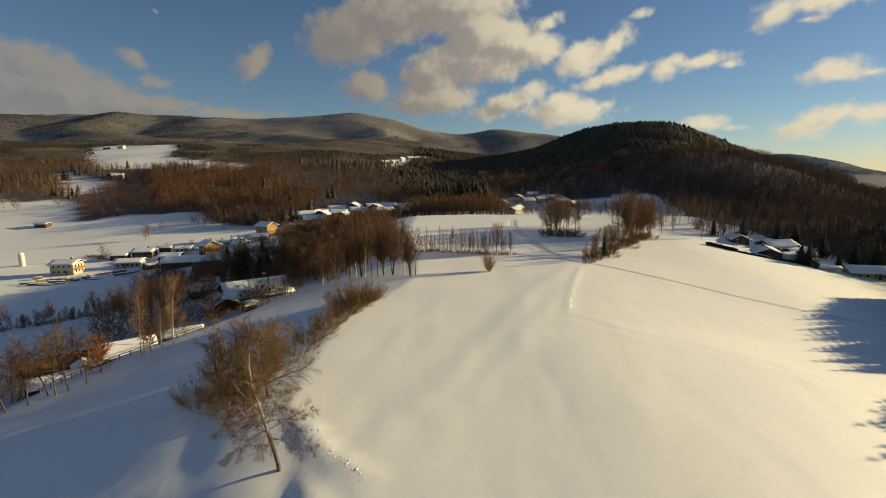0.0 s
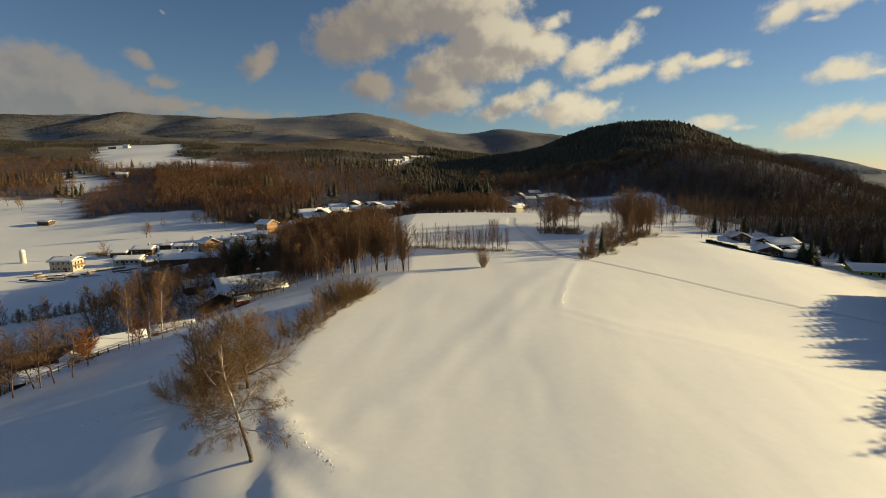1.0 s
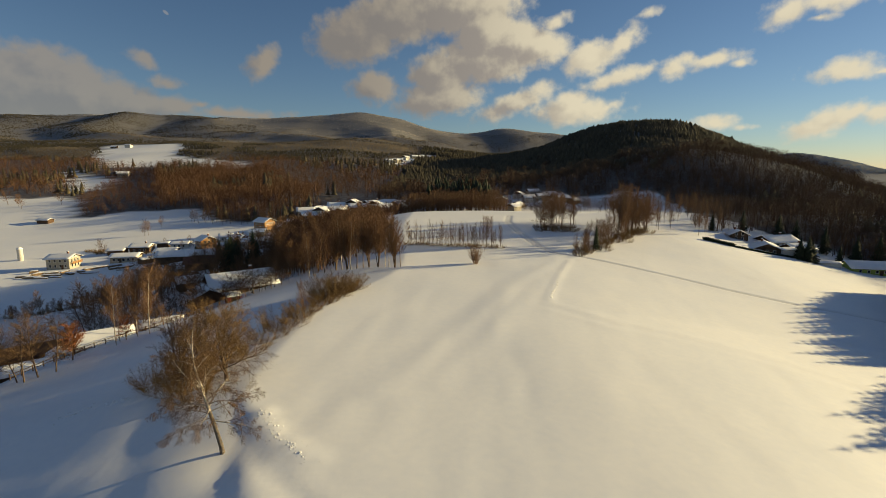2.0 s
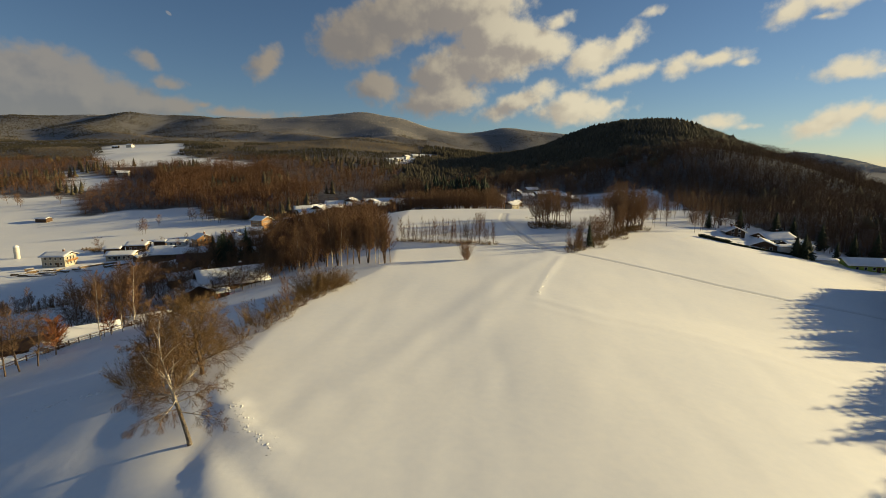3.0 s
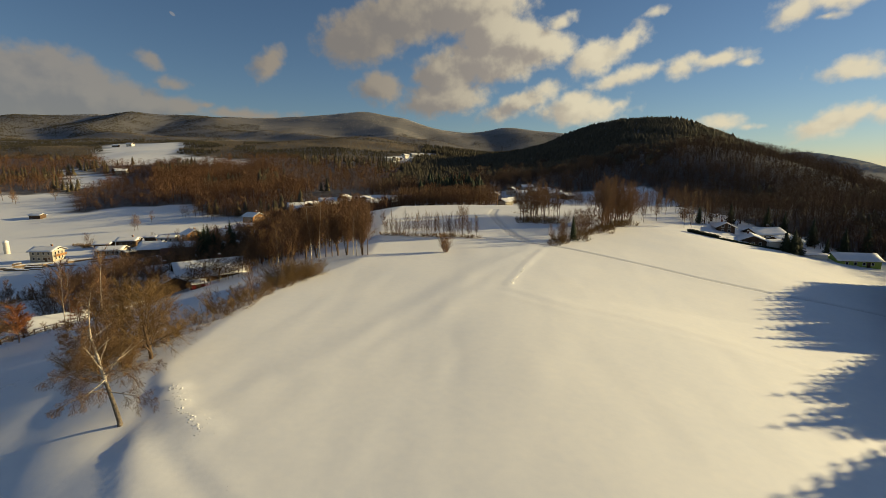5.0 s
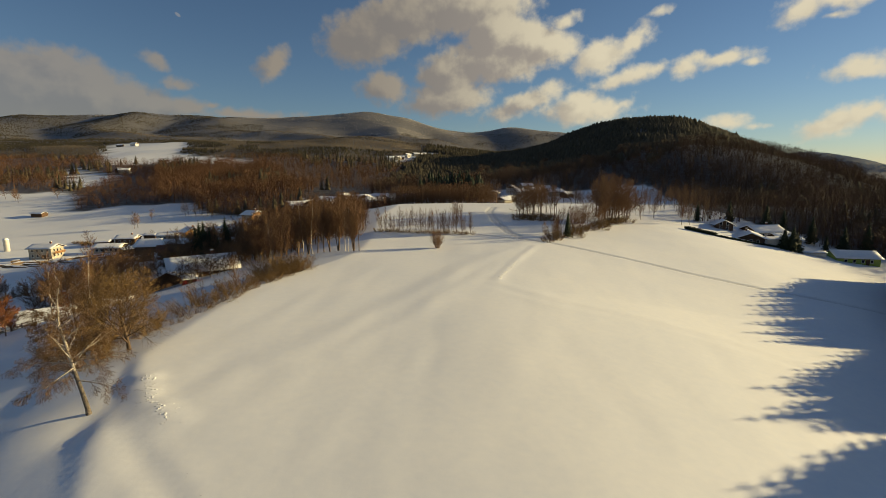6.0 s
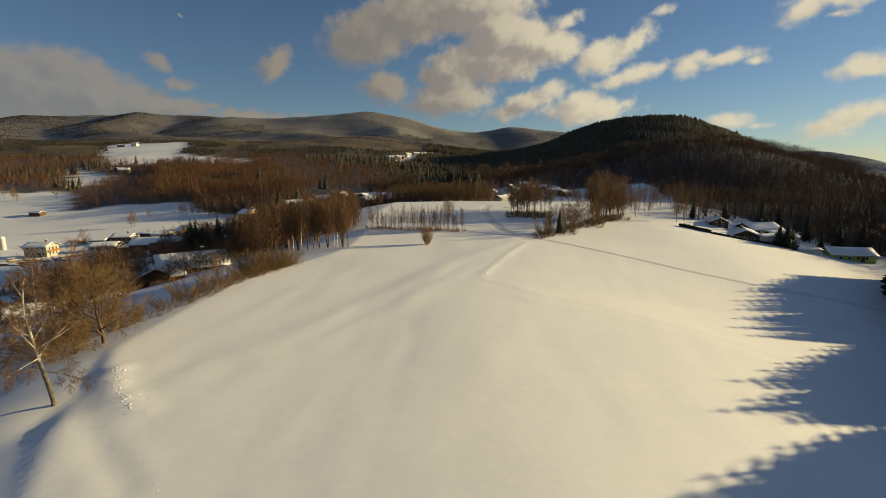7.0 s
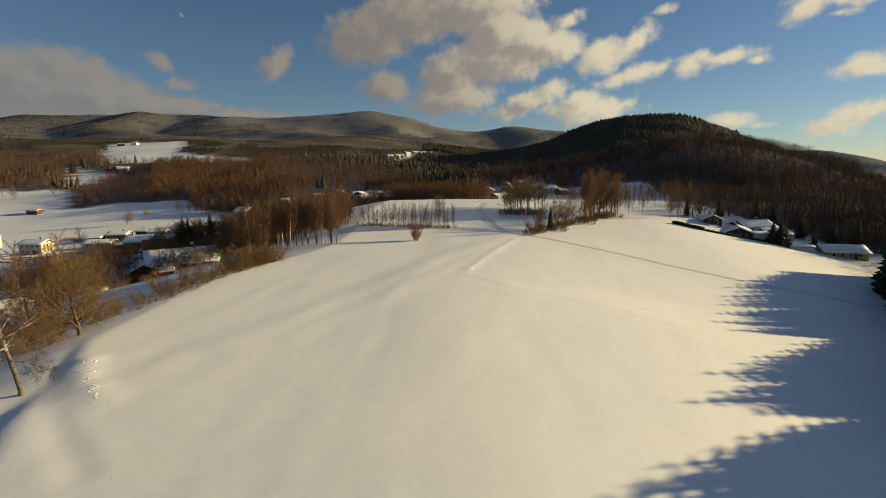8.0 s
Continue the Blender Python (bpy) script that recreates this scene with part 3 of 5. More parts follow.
rng = random.Random(5)
SPRUCES = [spruce_template(rng) for _ in range(5)]
SMALL_SPRUCES = [spruce_template(rng, 2, 5) for _ in range(4)]
BARES = [crown_template(random.Random(360 + k), 90, 0.010) for k in range(6)]
UNDER = [crown_template(random.Random(300 + k), 120, 0.0085) for k in range(6)]
THICKET = [bare_template(random.Random(320 + k), 64, 0.0042) for k in range(5)]
BRUSH = [crown_template(random.Random(340 + k), 150, 0.0062) for k in range(6)]


def mixed(x, y, share, seed):
    """True where a patch of conifers stands."""
    return 0.65 * ripple(x, y, 70, seed) + 0.5 * ripple(x, y, 17, seed + 1) > share


def hill_only(x, y):
    return wooded(x, y) & hill_wood(x, y) & (x < 0.98 * y + 45) & (y < 1130 + 0.25 * np.abs(x - 430))


def foot(x, y):
    return sstep(250, 420, y - 0.35 * np.abs(x - 250))


wood("hill_spruce_wood", "dark spruce wood covering the rounded hill", "forest",
     scatter(-60, 1250, 150, 1300, 6.0, lambda x, y: hill_only(x, y) & mixed(x, y, 0.6 - 1.2 * sstep(420, 660, y), 21), 1), SMALL_SPRUCES, FAR_SPRUCE, (9, 14), 1, 1.25, lump=0.22)
wood("hill_foot_wood", "dense leafless trees at the foot of the hill, coloured dark for shade", "forest",
     scatter(-60, 450, 150, 450, 4.4, lambda x, y: hill_only(x, y) & (y < 430), 14), BRUSH, SHADED_BARE, (7, 14), 14, 1.1, lump=0.4)
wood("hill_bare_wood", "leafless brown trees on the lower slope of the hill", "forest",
     scatter(-60, 900, 400, 1000, 7.0, lambda x, y: hill_only(x, y) & (y >= 430) & ~mixed(x, y, 0.6 - 1.2 * sstep(420, 660, y), 21), 2), UNDER, SHADED_BARE, (9, 14), 2, 1.3, lump=0.4)
wood("west_scrub", "low leafless wood at the end of the slope", "forest",
     scatter(-480, -95, 340, 740, 5.0, lambda x, y: wooded(x, y) & (x < -0.60 * y) & inside(x, y, WEST_WOOD), 19), UNDER, FAR_BARE, (4.5, 9), 19, lump=0.4)
wood("west_bare_wood", "russet leafless broadleaf wood above the snowy slope", "forest",
     scatter(-480, -95, 340, 740, 5.2, lambda x, y: wooded(x, y) & (x >= -0.60 * y) & inside(x, y, WEST_WOOD) & ~mixed(x, y, 0.6, 31), 3), UNDER, FAR_BARE, (9, 16), 3, lump=0.4)
wood("west_spruce_wood", "dark spruces standing among the leafless wood", "forest",
     scatter(-480, -95, 340, 740, 6.0, lambda x, y: wooded(x, y) & (x >= -0.60 * y) & inside(x, y, WEST_WOOD) & mixed(x, y, 0.6, 31), 4), SPRUCES, FAR_SPRUCE, (11, 17), 4, lump=0.65)


def middle(x, y):
    return wooded(x, y) & ~inside(x, y, WEST_WOOD) & ~hill_wood(x, y) & (y - 0.1 * x < 1250) & (np.abs(x) < 0.98 * y + 60)


wood("valley_spruce_wood", "mixed dark spruce wood filling the valley", "forest",
     scatter(-1450, 350, 440, 1500, 9.5, lambda x, y: middle(x, y) & (y < 820) & mixed(x, y, 0.35, 41), 5), SPRUCES, FAR_SPRUCE, (10, 15), 5, lump=0.6)
def upland_dark(x, y):
    return 0.7 * ripple(x, y, 150, 55) + 0.4 * ripple(x, y, 45, 56) > 0.1 - 0.5 * (1 - sstep(-900, -500, x))


wood("dark_upland_wood", "dark spruce stands on the rising slopes", "forest",
     scatter(-1450, 350, 780, 1500, 5.4, lambda x, y: middle(x, y) & (y >= 820) & upland_dark(x, y), 27), SMALL_SPRUCES, FAR_SPRUCE, (4, 7), 27, 1.6, lump=0.3)
wood("upper_valley_wood", "grey-green spruce wood dusted with snow on the rising slopes", "forest",
     scatter(-1450, 350, 780, 1500, 5.4, lambda x, y: middle(x, y) & (y >= 820) & ~upland_dark(x, y), 15), SMALL_SPRUCES, RIDGE, (3, 5.2), 15, 2.0, lump=0.22)
wood("valley_bare_wood", "brown leafless wood filling the valley", "forest",
     scatter(-1450, 350, 440, 1500, 8.5, lambda x, y: middle(x, y) & (y < 820) & ~mixed(x, y, 0.35, 41), 6), BARES, FAR_BARE, (9, 14), 6, lump=0.4)


def ridge(x, y):
    return wooded(x, y) & (y - 0.1 * x >= 1250) & (np.abs(x) < 0.98 * y + 60) & ~hill_wood(x, y)


def frosty(x, y):
    return land(x, y) + 40 * ripple(x, y, 300, 51) + 25 * ripple(x, y, 90, 52) > 185 + 150 * (1 - sstep(-1250, -700, x))


def dark_stand(x, y):
    """Stands of conifers that hold no snow, wider towards the west."""
    return 0.7 * ripple(x, y, 210, 53) + 0.4 * ripple(x, y, 60, 54) > 0.22 - 0.75 * (1 - sstep(-1300, -650, x))


wood("dark_ridge_wood", "dark green spruce forest on the western ridge", "forest",
     scatter(-2600, 1100, 1150, 2800, 10.5, lambda x, y: ridge(x, y) & ~frosty(x, y) & dark_stand(x, y), 26), SMALL_SPRUCES, FAR_SPRUCE, (3.5, 6), 26, 2.6, lump=0.25)
wood("ridge_wood", "dull green spruce forest on the long ridge", "forest",
     scatter(-2600, 1100, 1150, 2800, 10.5, lambda x, y: ridge(x, y) & ~frosty(x, y) & ~dark_stand(x, y), 7), SMALL_SPRUCES, RIDGE, (2.4, 4.4), 7, 3.0, lump=0.22)
wood("frosted_wood", "hoar-frosted spruce forest on the sunlit summit", "forest",
     scatter(-2600, 1100, 1150, 2850, 10.5, lambda x, y: ridge(x, y) & frosty(x, y), 8), SMALL_SPRUCES, FROST, (2.4, 4.2), 8, 3.0, lump=0.22)
wood("distant_wood", "wooded hills on the far horizon, tinted blue for haze", "forest",
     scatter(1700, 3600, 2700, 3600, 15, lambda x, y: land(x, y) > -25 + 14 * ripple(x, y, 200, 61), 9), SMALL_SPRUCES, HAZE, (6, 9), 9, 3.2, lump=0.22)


# ---- single trees ----
def grow(wood_shape, twig_shape, rng, p, d, length, r, level, spec, fine=0.012):
    """One branch with its children. spec, per level: (children, length ratio, spread in degrees, segments, sides, first child at, bend, lift)."""
    kids, ratio, spread, segs, sides, first, bend, lift = spec[level]
    pts, radii, q, w = [Vector(p)], [r], Vector(p), Vector(d).normalized()
    for k in range(segs):
        w = (w + Vector((rng.gauss(0, bend), rng.gauss(0, bend), rng.gauss(0, bend) + lift))).normalized()
        q = q + w * (length / segs)
        pts.append(q.copy())
        radii.append(r * (1 - 0.8 * (k + 1) / segs))
    if sides == 1:
        twig_shape.blade(pts[0], pts[-1], r, rng)
    elif sides == 0:
        for a, b, ra in zip(pts, pts[1:], radii):
            twig_shape.spike(a, b + (b - a) * 0.15, ra)
    else:
        (wood_shape if sides > 3 else twig_shape).tube(pts, radii, sides)
    if level + 1 >= len(spec):
        return
    turn = rng.uniform(0, 6.28)
    for k in range(kids):
        f = first + (1 - first) * (k + rng.uniform(0.1, 0.9)) / kids
        i = min(int(f * segs), segs - 1)
        o = pts[i].lerp(pts[i + 1], f * segs - i)
        axis = (pts[i + 1] - pts[i]).normalized()
        side = Matrix.Rotation(turn + k * 2.4 + rng.gauss(0, 0.35), 3, axis) @ axis.orthogonal().normalized()
        a = radians(spread * rng.uniform(0.7, 1.25))
        way = axis * math.cos(a) + side * math.sin(a)
        size = length * ratio * rng.uniform(0.7, 1.2) * (1.15 - 0.62 * (f - first) / (1 - first))
        grow(wood_shape, twig_shape, rng, o, way, size, max(fine, radii[i] * 0.5) if level else max(fine, radii[i] * 0.42), level + 1, spec, fine)


def bare_tree(name, seed, tall, girth, spec, lean=(0, 0), bark=None, twigs=None, stems=1, flare=0.25, fine=0.012):
    rng = random.Random(seed)
    w, t = Shape(), Shape()
    for k in range(stems):
        a = rng.uniform(0, 6.28)
        out = flare if stems > 1 else 0
        d = Vector((lean[0] + out * math.cos(a) * rng.uniform(0.4, 1.3), lean[1] + out * math.sin(a) * rng.uniform(0.4, 1.3), 1))
        s = Vector((0.35 * out * math.cos(a) * stems ** 0.5, 0.35 * out * math.sin(a) * stems ** 0.5, -0.3))
        grow(w, t, rng, s, d, tall * rng.uniform(0.75, 1.0) if stems > 1 else tall, girth, 0, spec, fine)
    tree = new(name)
    if w.v:
        part("trunk", w, bark or BARK, tree, smooth=True)
    part("crown", t, twigs or TWIG, tree)
    return tree


#        kids ratio spread segs sides first bend lift
OAK = [(24, 0.78, 60, 6, 7, 0.14, 0.05, 0.02), (16, 0.48, 44, 4, 4, 0.2, 0.10, 0.05), (34, 0.60, 42, 3, 3, 0.12, 0.12, 0.03), (0, 0, 0, 1, 1, 0, 0.10, 0)]
ASH = [(20, 0.36, 42, 8, 6, 0.20, 0.05, 0.02), (9, 0.44, 40, 3, 4, 0.2, 0.10, 0.05), (15, 0.5, 38, 2, 3, 0.12, 0.12, 0.03), (0, 0, 0, 1, 1, 0, 0.10, 0)]
BIG_BIRCH = [(15, 0.42, 58, 9, 8, 0.30, 0.035, 0.02), (9, 0.42, 45, 6, 5, 0.2, 0.08, -0.03), (14, 0.5, 45, 3, 3, 0.2, 0.11, -0.09), (7, 0.75, 38, 2, 1, 0.2, 0.13, -0.2), (0, 0.75, 30, 1, 1, 0.1, 0.1, -0.25)]
SLIM = [(34, 0.28, 40, 7, 5, 0.28, 0.035, 0.02), (34, 0.46, 34, 2, 3, 0.12, 0.10, 0.05), (0, 0, 32, 1, 1, 0.1, 0.12, 0.04)]
WISP = [(22, 0.24, 30, 6, 4, 0.16, 0.03, 0.02), (14, 0.5, 30, 2, 3, 0.1, 0.10, 0.05), (0, 0, 30, 1, 1, 0.1, 0.1, 0.04)]
ROUND = [(26, 0.42, 55, 6, 5, 0.22, 0.05, 0.02), (44, 0.42, 42, 3, 3, 0.12, 0.12, 0.04), (0, 0, 36, 1, 1, 0.1, 0.14, 0.04)]
GARDEN = [(22, 0.42, 54, 5, 5, 0.22, 0.06, 0.02), (38, 0.44, 42, 2, 3, 0.12, 0.12, 0.04), (0, 0, 36, 1, 1, 0.1, 0.14, 0.04)]
SHRUB = [(48, 0.30, 58, 3, 3, 0.06, 0.12, 0.0), (0, 0, 34, 1, 1, 0.1, 0.14, 0.03)]
TWIGGY = [(34, 0.28, 44, 3, 3, 0.15, 0.10, 0.03), (0, 0, 32, 1, 1, 0.1, 0.12, 0.02)]


def stand(tree, x, y, size=1.0, turn=0.0, label="", category="", group=""):
    tree.matrix_world = Matrix.Translation((x, y, up(x, y) - 0.05)) @ Matrix.Rotation(turn, 4, "Z") @ Matrix.Scale(size, 4)
    return tagged(tree, label, category, group)


def again(tree, x, y, size, turn):
    m = Matrix.Translation((x, y, up(x, y) - 0.05)) @ Matrix.Rotation(turn, 4, "Z")
    c = copy_thing(tree, m)
    c.matrix_basis = m @ Matrix.Scale(size, 4)
    return c


def spruce_tree(name, seed, tall, reach, tiers=16, boughs=9, taper=0.85):
    """Whorls of drooping boughs, each a ragged folded leaf shape, round a straight stem."""
    rng = random.Random(seed)
    w, t = Shape(), Shape()
    w.tube([(0, 0, -0.3), (0, 0, tall * 0.5), (0, 0, tall * 0.97)], [tall * 0.014, tall * 0.009, 0.02], 6)
    for k in range(tiers):
        f = (k + 0.3) / tiers
        z = tall * (0.10 + 0.88 * f)
        r = reach * (1 - f) ** taper * rng.uniform(0.85, 1.1) + 0.12
        for b in range(boughs):
            a = 2 * math.pi * (b + 0.5 * (k % 2)) / boughs + rng.uniform(-0.25, 0.25)
            q = r * rng.uniform(0.7, 1.2)
            drop = q * rng.uniform(0.25, 0.5)
            c, s = math.cos(a), math.sin(a)
            wd = q * rng.uniform(0.22, 0.34)
            root, tip = Vector((0, 0, z)), Vector((c * q, s * q, z - drop))
            m1, m2 = root.lerp(tip, 0.45), root.lerp(tip, 0.8)
            side = Vector((-s, c, 0))
            l1, r1 = m1 + side * wd - Vector((0, 0, wd * 0.5)), m1 - side * wd - Vector((0, 0, wd * 0.5))
            l2, r2 = m2 + side * wd * 0.8 - Vector((0, 0, wd * 0.45)), m2 - side * wd * 0.8 - Vector((0, 0, wd * 0.45))
            t.face(root, m1, l1)
            t.face(root, r1, m1)
            t.face(m1, m2, l2)
            t.face(m1, r2, m2)
            t.face(m2, tip, l2)
            t.face(m2, r2, tip)
    t.tube([(0, 0, tall * 0.1), (0, 0, tall * 0.3), (0, 0, tall * 0.6), (0, 0, tall * 0.92)], [reach * 0.40, reach * 0.42, reach * 0.24, 0.06], 8)
    for b in range(6):
        a = rng.uniform(0, 6.28)
        t.spike((0, 0, tall * 0.93), (0.15 * math.cos(a), 0.15 * math.sin(a), tall * rng.uniform(0.96, 1.0)), 0.05)
    tree = new(name)
    part("trunk", w, BARK, tree)
    part("crown", t, SPRUCE, tree)
    return tree


# the big birch and the trees along the lip of the bank
birch = new("birch_tree")
rng = random.Random(12)
bw, bt, lower = Shape(), Shape(), Shape()
lower.tube([(0.1, -0.05, -0.4), (0, 0, 0.6), (-0.45, 0.1, 2.4), (-1.05, 0.2, 4.6)], [0.30, 0.235, 0.205, 0.18], 9)
grow(bw, bt, rng, (-1.03, 0.2, 4.5), (-0.24, 0.08, 1), 8.8, 0.185, 0, [(16, 0.46, 52, 9, 7, 0.0, 0.05, 0.02)] + BIG_BIRCH[1:])
grow(bw, bt, rng, (-1.45, 0.35, 6.2), (-0.85, 0.15, 0.7), 5.2, 0.12, 0, [(10, 0.42, 45, 6, 6, 0.2, 0.05, 0.05)] + BIG_BIRCH[1:])
for z, way in ((4.3, (-1, 0.2, 0.15)), (4.6, (0.9, 0.4, 0.3)), (3.9, (-0.7, -0.7, 0.0)), (4.9, (0.4, -0.9, 0.2)), (4.0, (-0.8, 0.6, 0.1)), (5.2, (-0.9, -0.3, 0.35)), (5.4, (0.8, -0.3, 0.4)), (3.6, (0.9, -0.2, 0.05)), (5.8, (0.5, 0.8, 0.5))):
    grow(bw, bt, rng, (-0.21 * z, 0.045 * z, z), way, 4.8, 0.075, 0, [(9, 0.42, 42, 6, 4, 0.2, 0.08, -0.03)] + BIG_BIRCH[2:])
part("trunk", lower, BIRCH_LOW, birch, "scaly brown and white lower trunk", True)
part("limb", bw, BIRCH, birch, "white-barked upper limbs", True)
part("crown", bt, TWIG_DARK, birch, "hanging brown twigs")
stand(birch, -17.7, 46.6, 1.0, 0, "tall leaning birch with white limbs and bare drooping twigs", "tree")

stand(bare_tree("oak_tree", 21, 8.2, 0.27, OAK, twigs=TWIG_GOLD), -24.7, 62.8, 1.05, 0.3, "spreading leafless oak on the lip of the snowy bank", "tree", "trees on the bank")
stand(bare_tree("ash_tree", 22, 9.6, 0.17, ASH, (-0.10, 0), twigs=TWIG_DARK), -29.6, 65.0, 1.05, 1.0, "leaning leafless ash beside the oak", "tree", "trees on the bank")
for x, y, size, turn in ((-31.4, 62.8, 1.0, 2.0), (-33.2, 66.5, 1.0, 4.1), (-27.2, 60.6, 0.75, 5.2), (-34.5, 70.0, 0.9, 0.8)):
    c = again(bpy.data.objects["ash_tree"], x, y, size, turn)
    tagged(c, "slender leafless tree on the snowy bank", "tree", "trees on the bank")

shrub_a = stand(bare_tree("hedge_shrub", 31, 3.8, 0.03, SHRUB, stems=34, flare=0.75, fine=0.018, twigs=TWIG_GOLD), -18.9, 106.5, 1.3, 0, "dense brown leafless shrub at the field edge", "shrub", "hedge along the field")
shrub_b = stand(bare_tree("hedge_shrub", 32, 2.8, 0.025, SHRUB, stems=30, flare=0.95, fine=0.016, twigs=TWIG_GOLD), -19.9, 99.5, 0.9, 0, "low brown leafless shrub at the field edge", "shrub", "hedge along the field")
rng = random.Random(8)
for x, y, size in ((-17.6, 109.6, 1.0), (-20.2, 103.6, 1.1), (-20.4, 107.5, 1.25), (-18.4, 107.8, 1.1), (-22.0, 105.2, 1.15), (-20.8, 98, 0.7), (-21.6, 93.5, 0.6), (-22.6, 89.5, 0.65), (-22.9, 86.5, 0.6), (-24.5, 83.5, 0.8), (-25.3, 79.5, 0.75),
                   (-21.3, 101.0, 0.7), (-24.0, 95.0, 0.55), (-26.0, 74.5, 0.6), (-28.0, 70.5, 0.65), (-30.2, 69.0, 0.8), (-28.5, 59.5, 0.7), (-33.6, 71.0, 0.8), (-31.0, 63.5, 0.75), (-35.5, 64.5, 0.7)):
    again(rng.choice((shrub_a, shrub_b)), x, y, size * (1.25 if y > 102 else 1.6), rng.uniform(0, 6.28))
stand(bare_tree("young_tree", 33, 7.0, 0.09, SLIM), -21.6, 88.3, 1.0, 0, "young leafless tree above the hedge", "tree")

# the lone bush on the field
stand(bare_tree("field_bush", 35, 6.2, 0.04, TWIGGY, stems=36, flare=0.22, fine=0.025), 13.5, 138.5, 1.0, 0, "lone bushy willow standing in the snowfield", "shrub")

# variants for the copses
slim = [bare_tree("copse_tree", 40 + k, 14, 0.14, SLIM, (0.03 * (k - 1), 0.02), fine=0.02) for k in range(4)]
full = [bare_tree("broadleaf_tree", 50 + k, 13, 0.19, ROUND, (0.04 * (k - 1), 0), fine=0.02) for k in range(3)]
pale = [bare_tree("young_birch", 60 + k, 13, 0.12, SLIM, (0.05 * (k - 0.5), 0), BIRCH, fine=0.02) for k in range(2)]
thin = [bare_tree("thin_sapling", 140 + k, 13, 0.09, WISP, (0.03 * (k - 1), 0.02), fine=0.03) for k in range(3)]
for kind, label, category in ((thin, "thin leafless sapling with a narrow crown", "tree"), (slim, "tall slender leafless tree in a copse", "tree"), (full, "round-crowned leafless broadleaf tree", "tree"), (pale, "slim white-stemmed leafless birch", "tree")):
    for o in kind:
        tagged(o, label, category)
used = set()


def plant(kinds, x, y, tall, group, rng):
    """The first use of a kind moves the original, later ones copy it."""
    o = rng.choice(kinds)
    size, turn = tall / 13.5, rng.uniform(0, 6.28)
    if o.name in used:
        o = again(o, x, y, size, turn)
    else:
        used.add(o.name)
        stand(o, x, y, size, turn)
    return tagged(o, group=group)


def thicket(kinds, corners, count, tall, group, seed, gap=2.0):
    rng = random.Random(seed)
    xs, ys = [c[0] for c in corners], [c[1] for c in corners]
    spots = []
    for _ in range(count * 60):
        if len(spots) >= count:
            break
        x, y = rng.uniform(min(xs), max(xs)), rng.uniform(min(ys), max(ys))
        if inside(np.array([x]), np.array([y]), corners)[0] and all(math.hypot(x - a, y - b) > gap for a, b in spots):
            spots.append((x, y))
            plant(kinds, x, y, rng.uniform(*tall), group, rng)


thicket(slim + full + slim + pale, [(-16, 166), (-30, 156), (-38, 150), (-42, 180), (-40, 260), (-30, 250), (-26, 220), (-15, 175)], 64, (9, 13), "wood beside the field", 71, 2.6)
thicket(full + slim, [(-33, 142), (-50, 150), (-62, 170), (-72, 200), (-75, 235), (-60, 262), (-40, 262), (-34, 230), (-34, 170)], 110, (8.5, 13), "wood beside the field", 72, 2.8)
clump = bare_tree("alder_clump", 66, 14.5, 0.15, SLIM, stems=5, flare=0.13, fine=0.02)
stand(clump, -14.8, 136.8, 1.0, 0, "clump of tall alder stems from one root", "tree", "wood beside the field")
for x, y, size, turn in ((-9.4, 132.6, 0.92, 1.0), (-17.6, 138.2, 1.0, 2.2), (-24.6, 140.4, 1.06, 3.1), (-28.5, 142.5, 0.95, 4.4)):
    again(clump, x, y, size, turn)
for x, y, h in ((-7.9, 132.3, 12.5), (-11.3, 133.8, 13.5), (-12.4, 135, 12), (-19.5, 138.6, 15), (-21.5, 139, 16), (-23.4, 139.6, 17), (-26.4, 141.2, 16), (-31.6, 141.2, 14), (-34.6, 140, 11.5), (-36.5, 141.5, 12)):
    plant(pale + slim[:1], x, y, h, "wood beside the field", rng)
wood("wood_thicket", "dense brown leafless undergrowth of the field-side wood", "thicket",
     scatter(-120, -8, 130, 352, 3.1, lambda x, y: inside(x, y, [(-80, 300), (-28, 296), (-24, 346), (-84, 350)]), 12), THICKET, FAR_BARE, (3.5, 11), 12, 1.15, 0.2)
wood("dense_wood", "close-grown brown leafless wood between the field and the village", "thicket",
     scatter(-80, -10, 138, 270, 2.9, lambda x, y: inside(x, y, DENSE_WOOD) & (along(x, y, [(-76, 181), (-62, 191)]) > 7), 13), BRUSH, FAR_BARE, (6, 11.5), 13, 1.1, 0.2, lump=0.5)
# thin strip across the field
for k in range(64):
    f = k / 63
    x, y = -9 + 33 * f + rng.uniform(-0.8, 0.8), 171 - 6 * f + rng.uniform(-1.5, 1.5)
    plant(thin + thin + pale[:1], x, y, (4.6 + 4.4 * rng.random()) if not 0.8 < f < 0.9 else 10.5, "strip of saplings", rng)
for k in range(16):
    f = k / 15
    again(shrub_b, -9 + 33 * f + rng.uniform(-1, 1), 170 - 6 * f + rng.uniform(-1, 1), 0.5 + 0.3 * rng.random(), rng.uniform(0, 6.28))
# round copse on the field's far side
thicket(slim + full, [(44, 204), (58, 205), (70, 236), (54, 246), (46, 225)], 24, (11.5, 15), "copse on the far field", 73, 2.0)
for k in range(14):
    again(shrub_b, 45 + 14 * (k % 7) / 6 + rng.uniform(-1, 1), 205 + 9 * (k // 7) + rng.uniform(-2, 2), rng.uniform(0.8, 1.2), rng.uniform(0, 6.28))
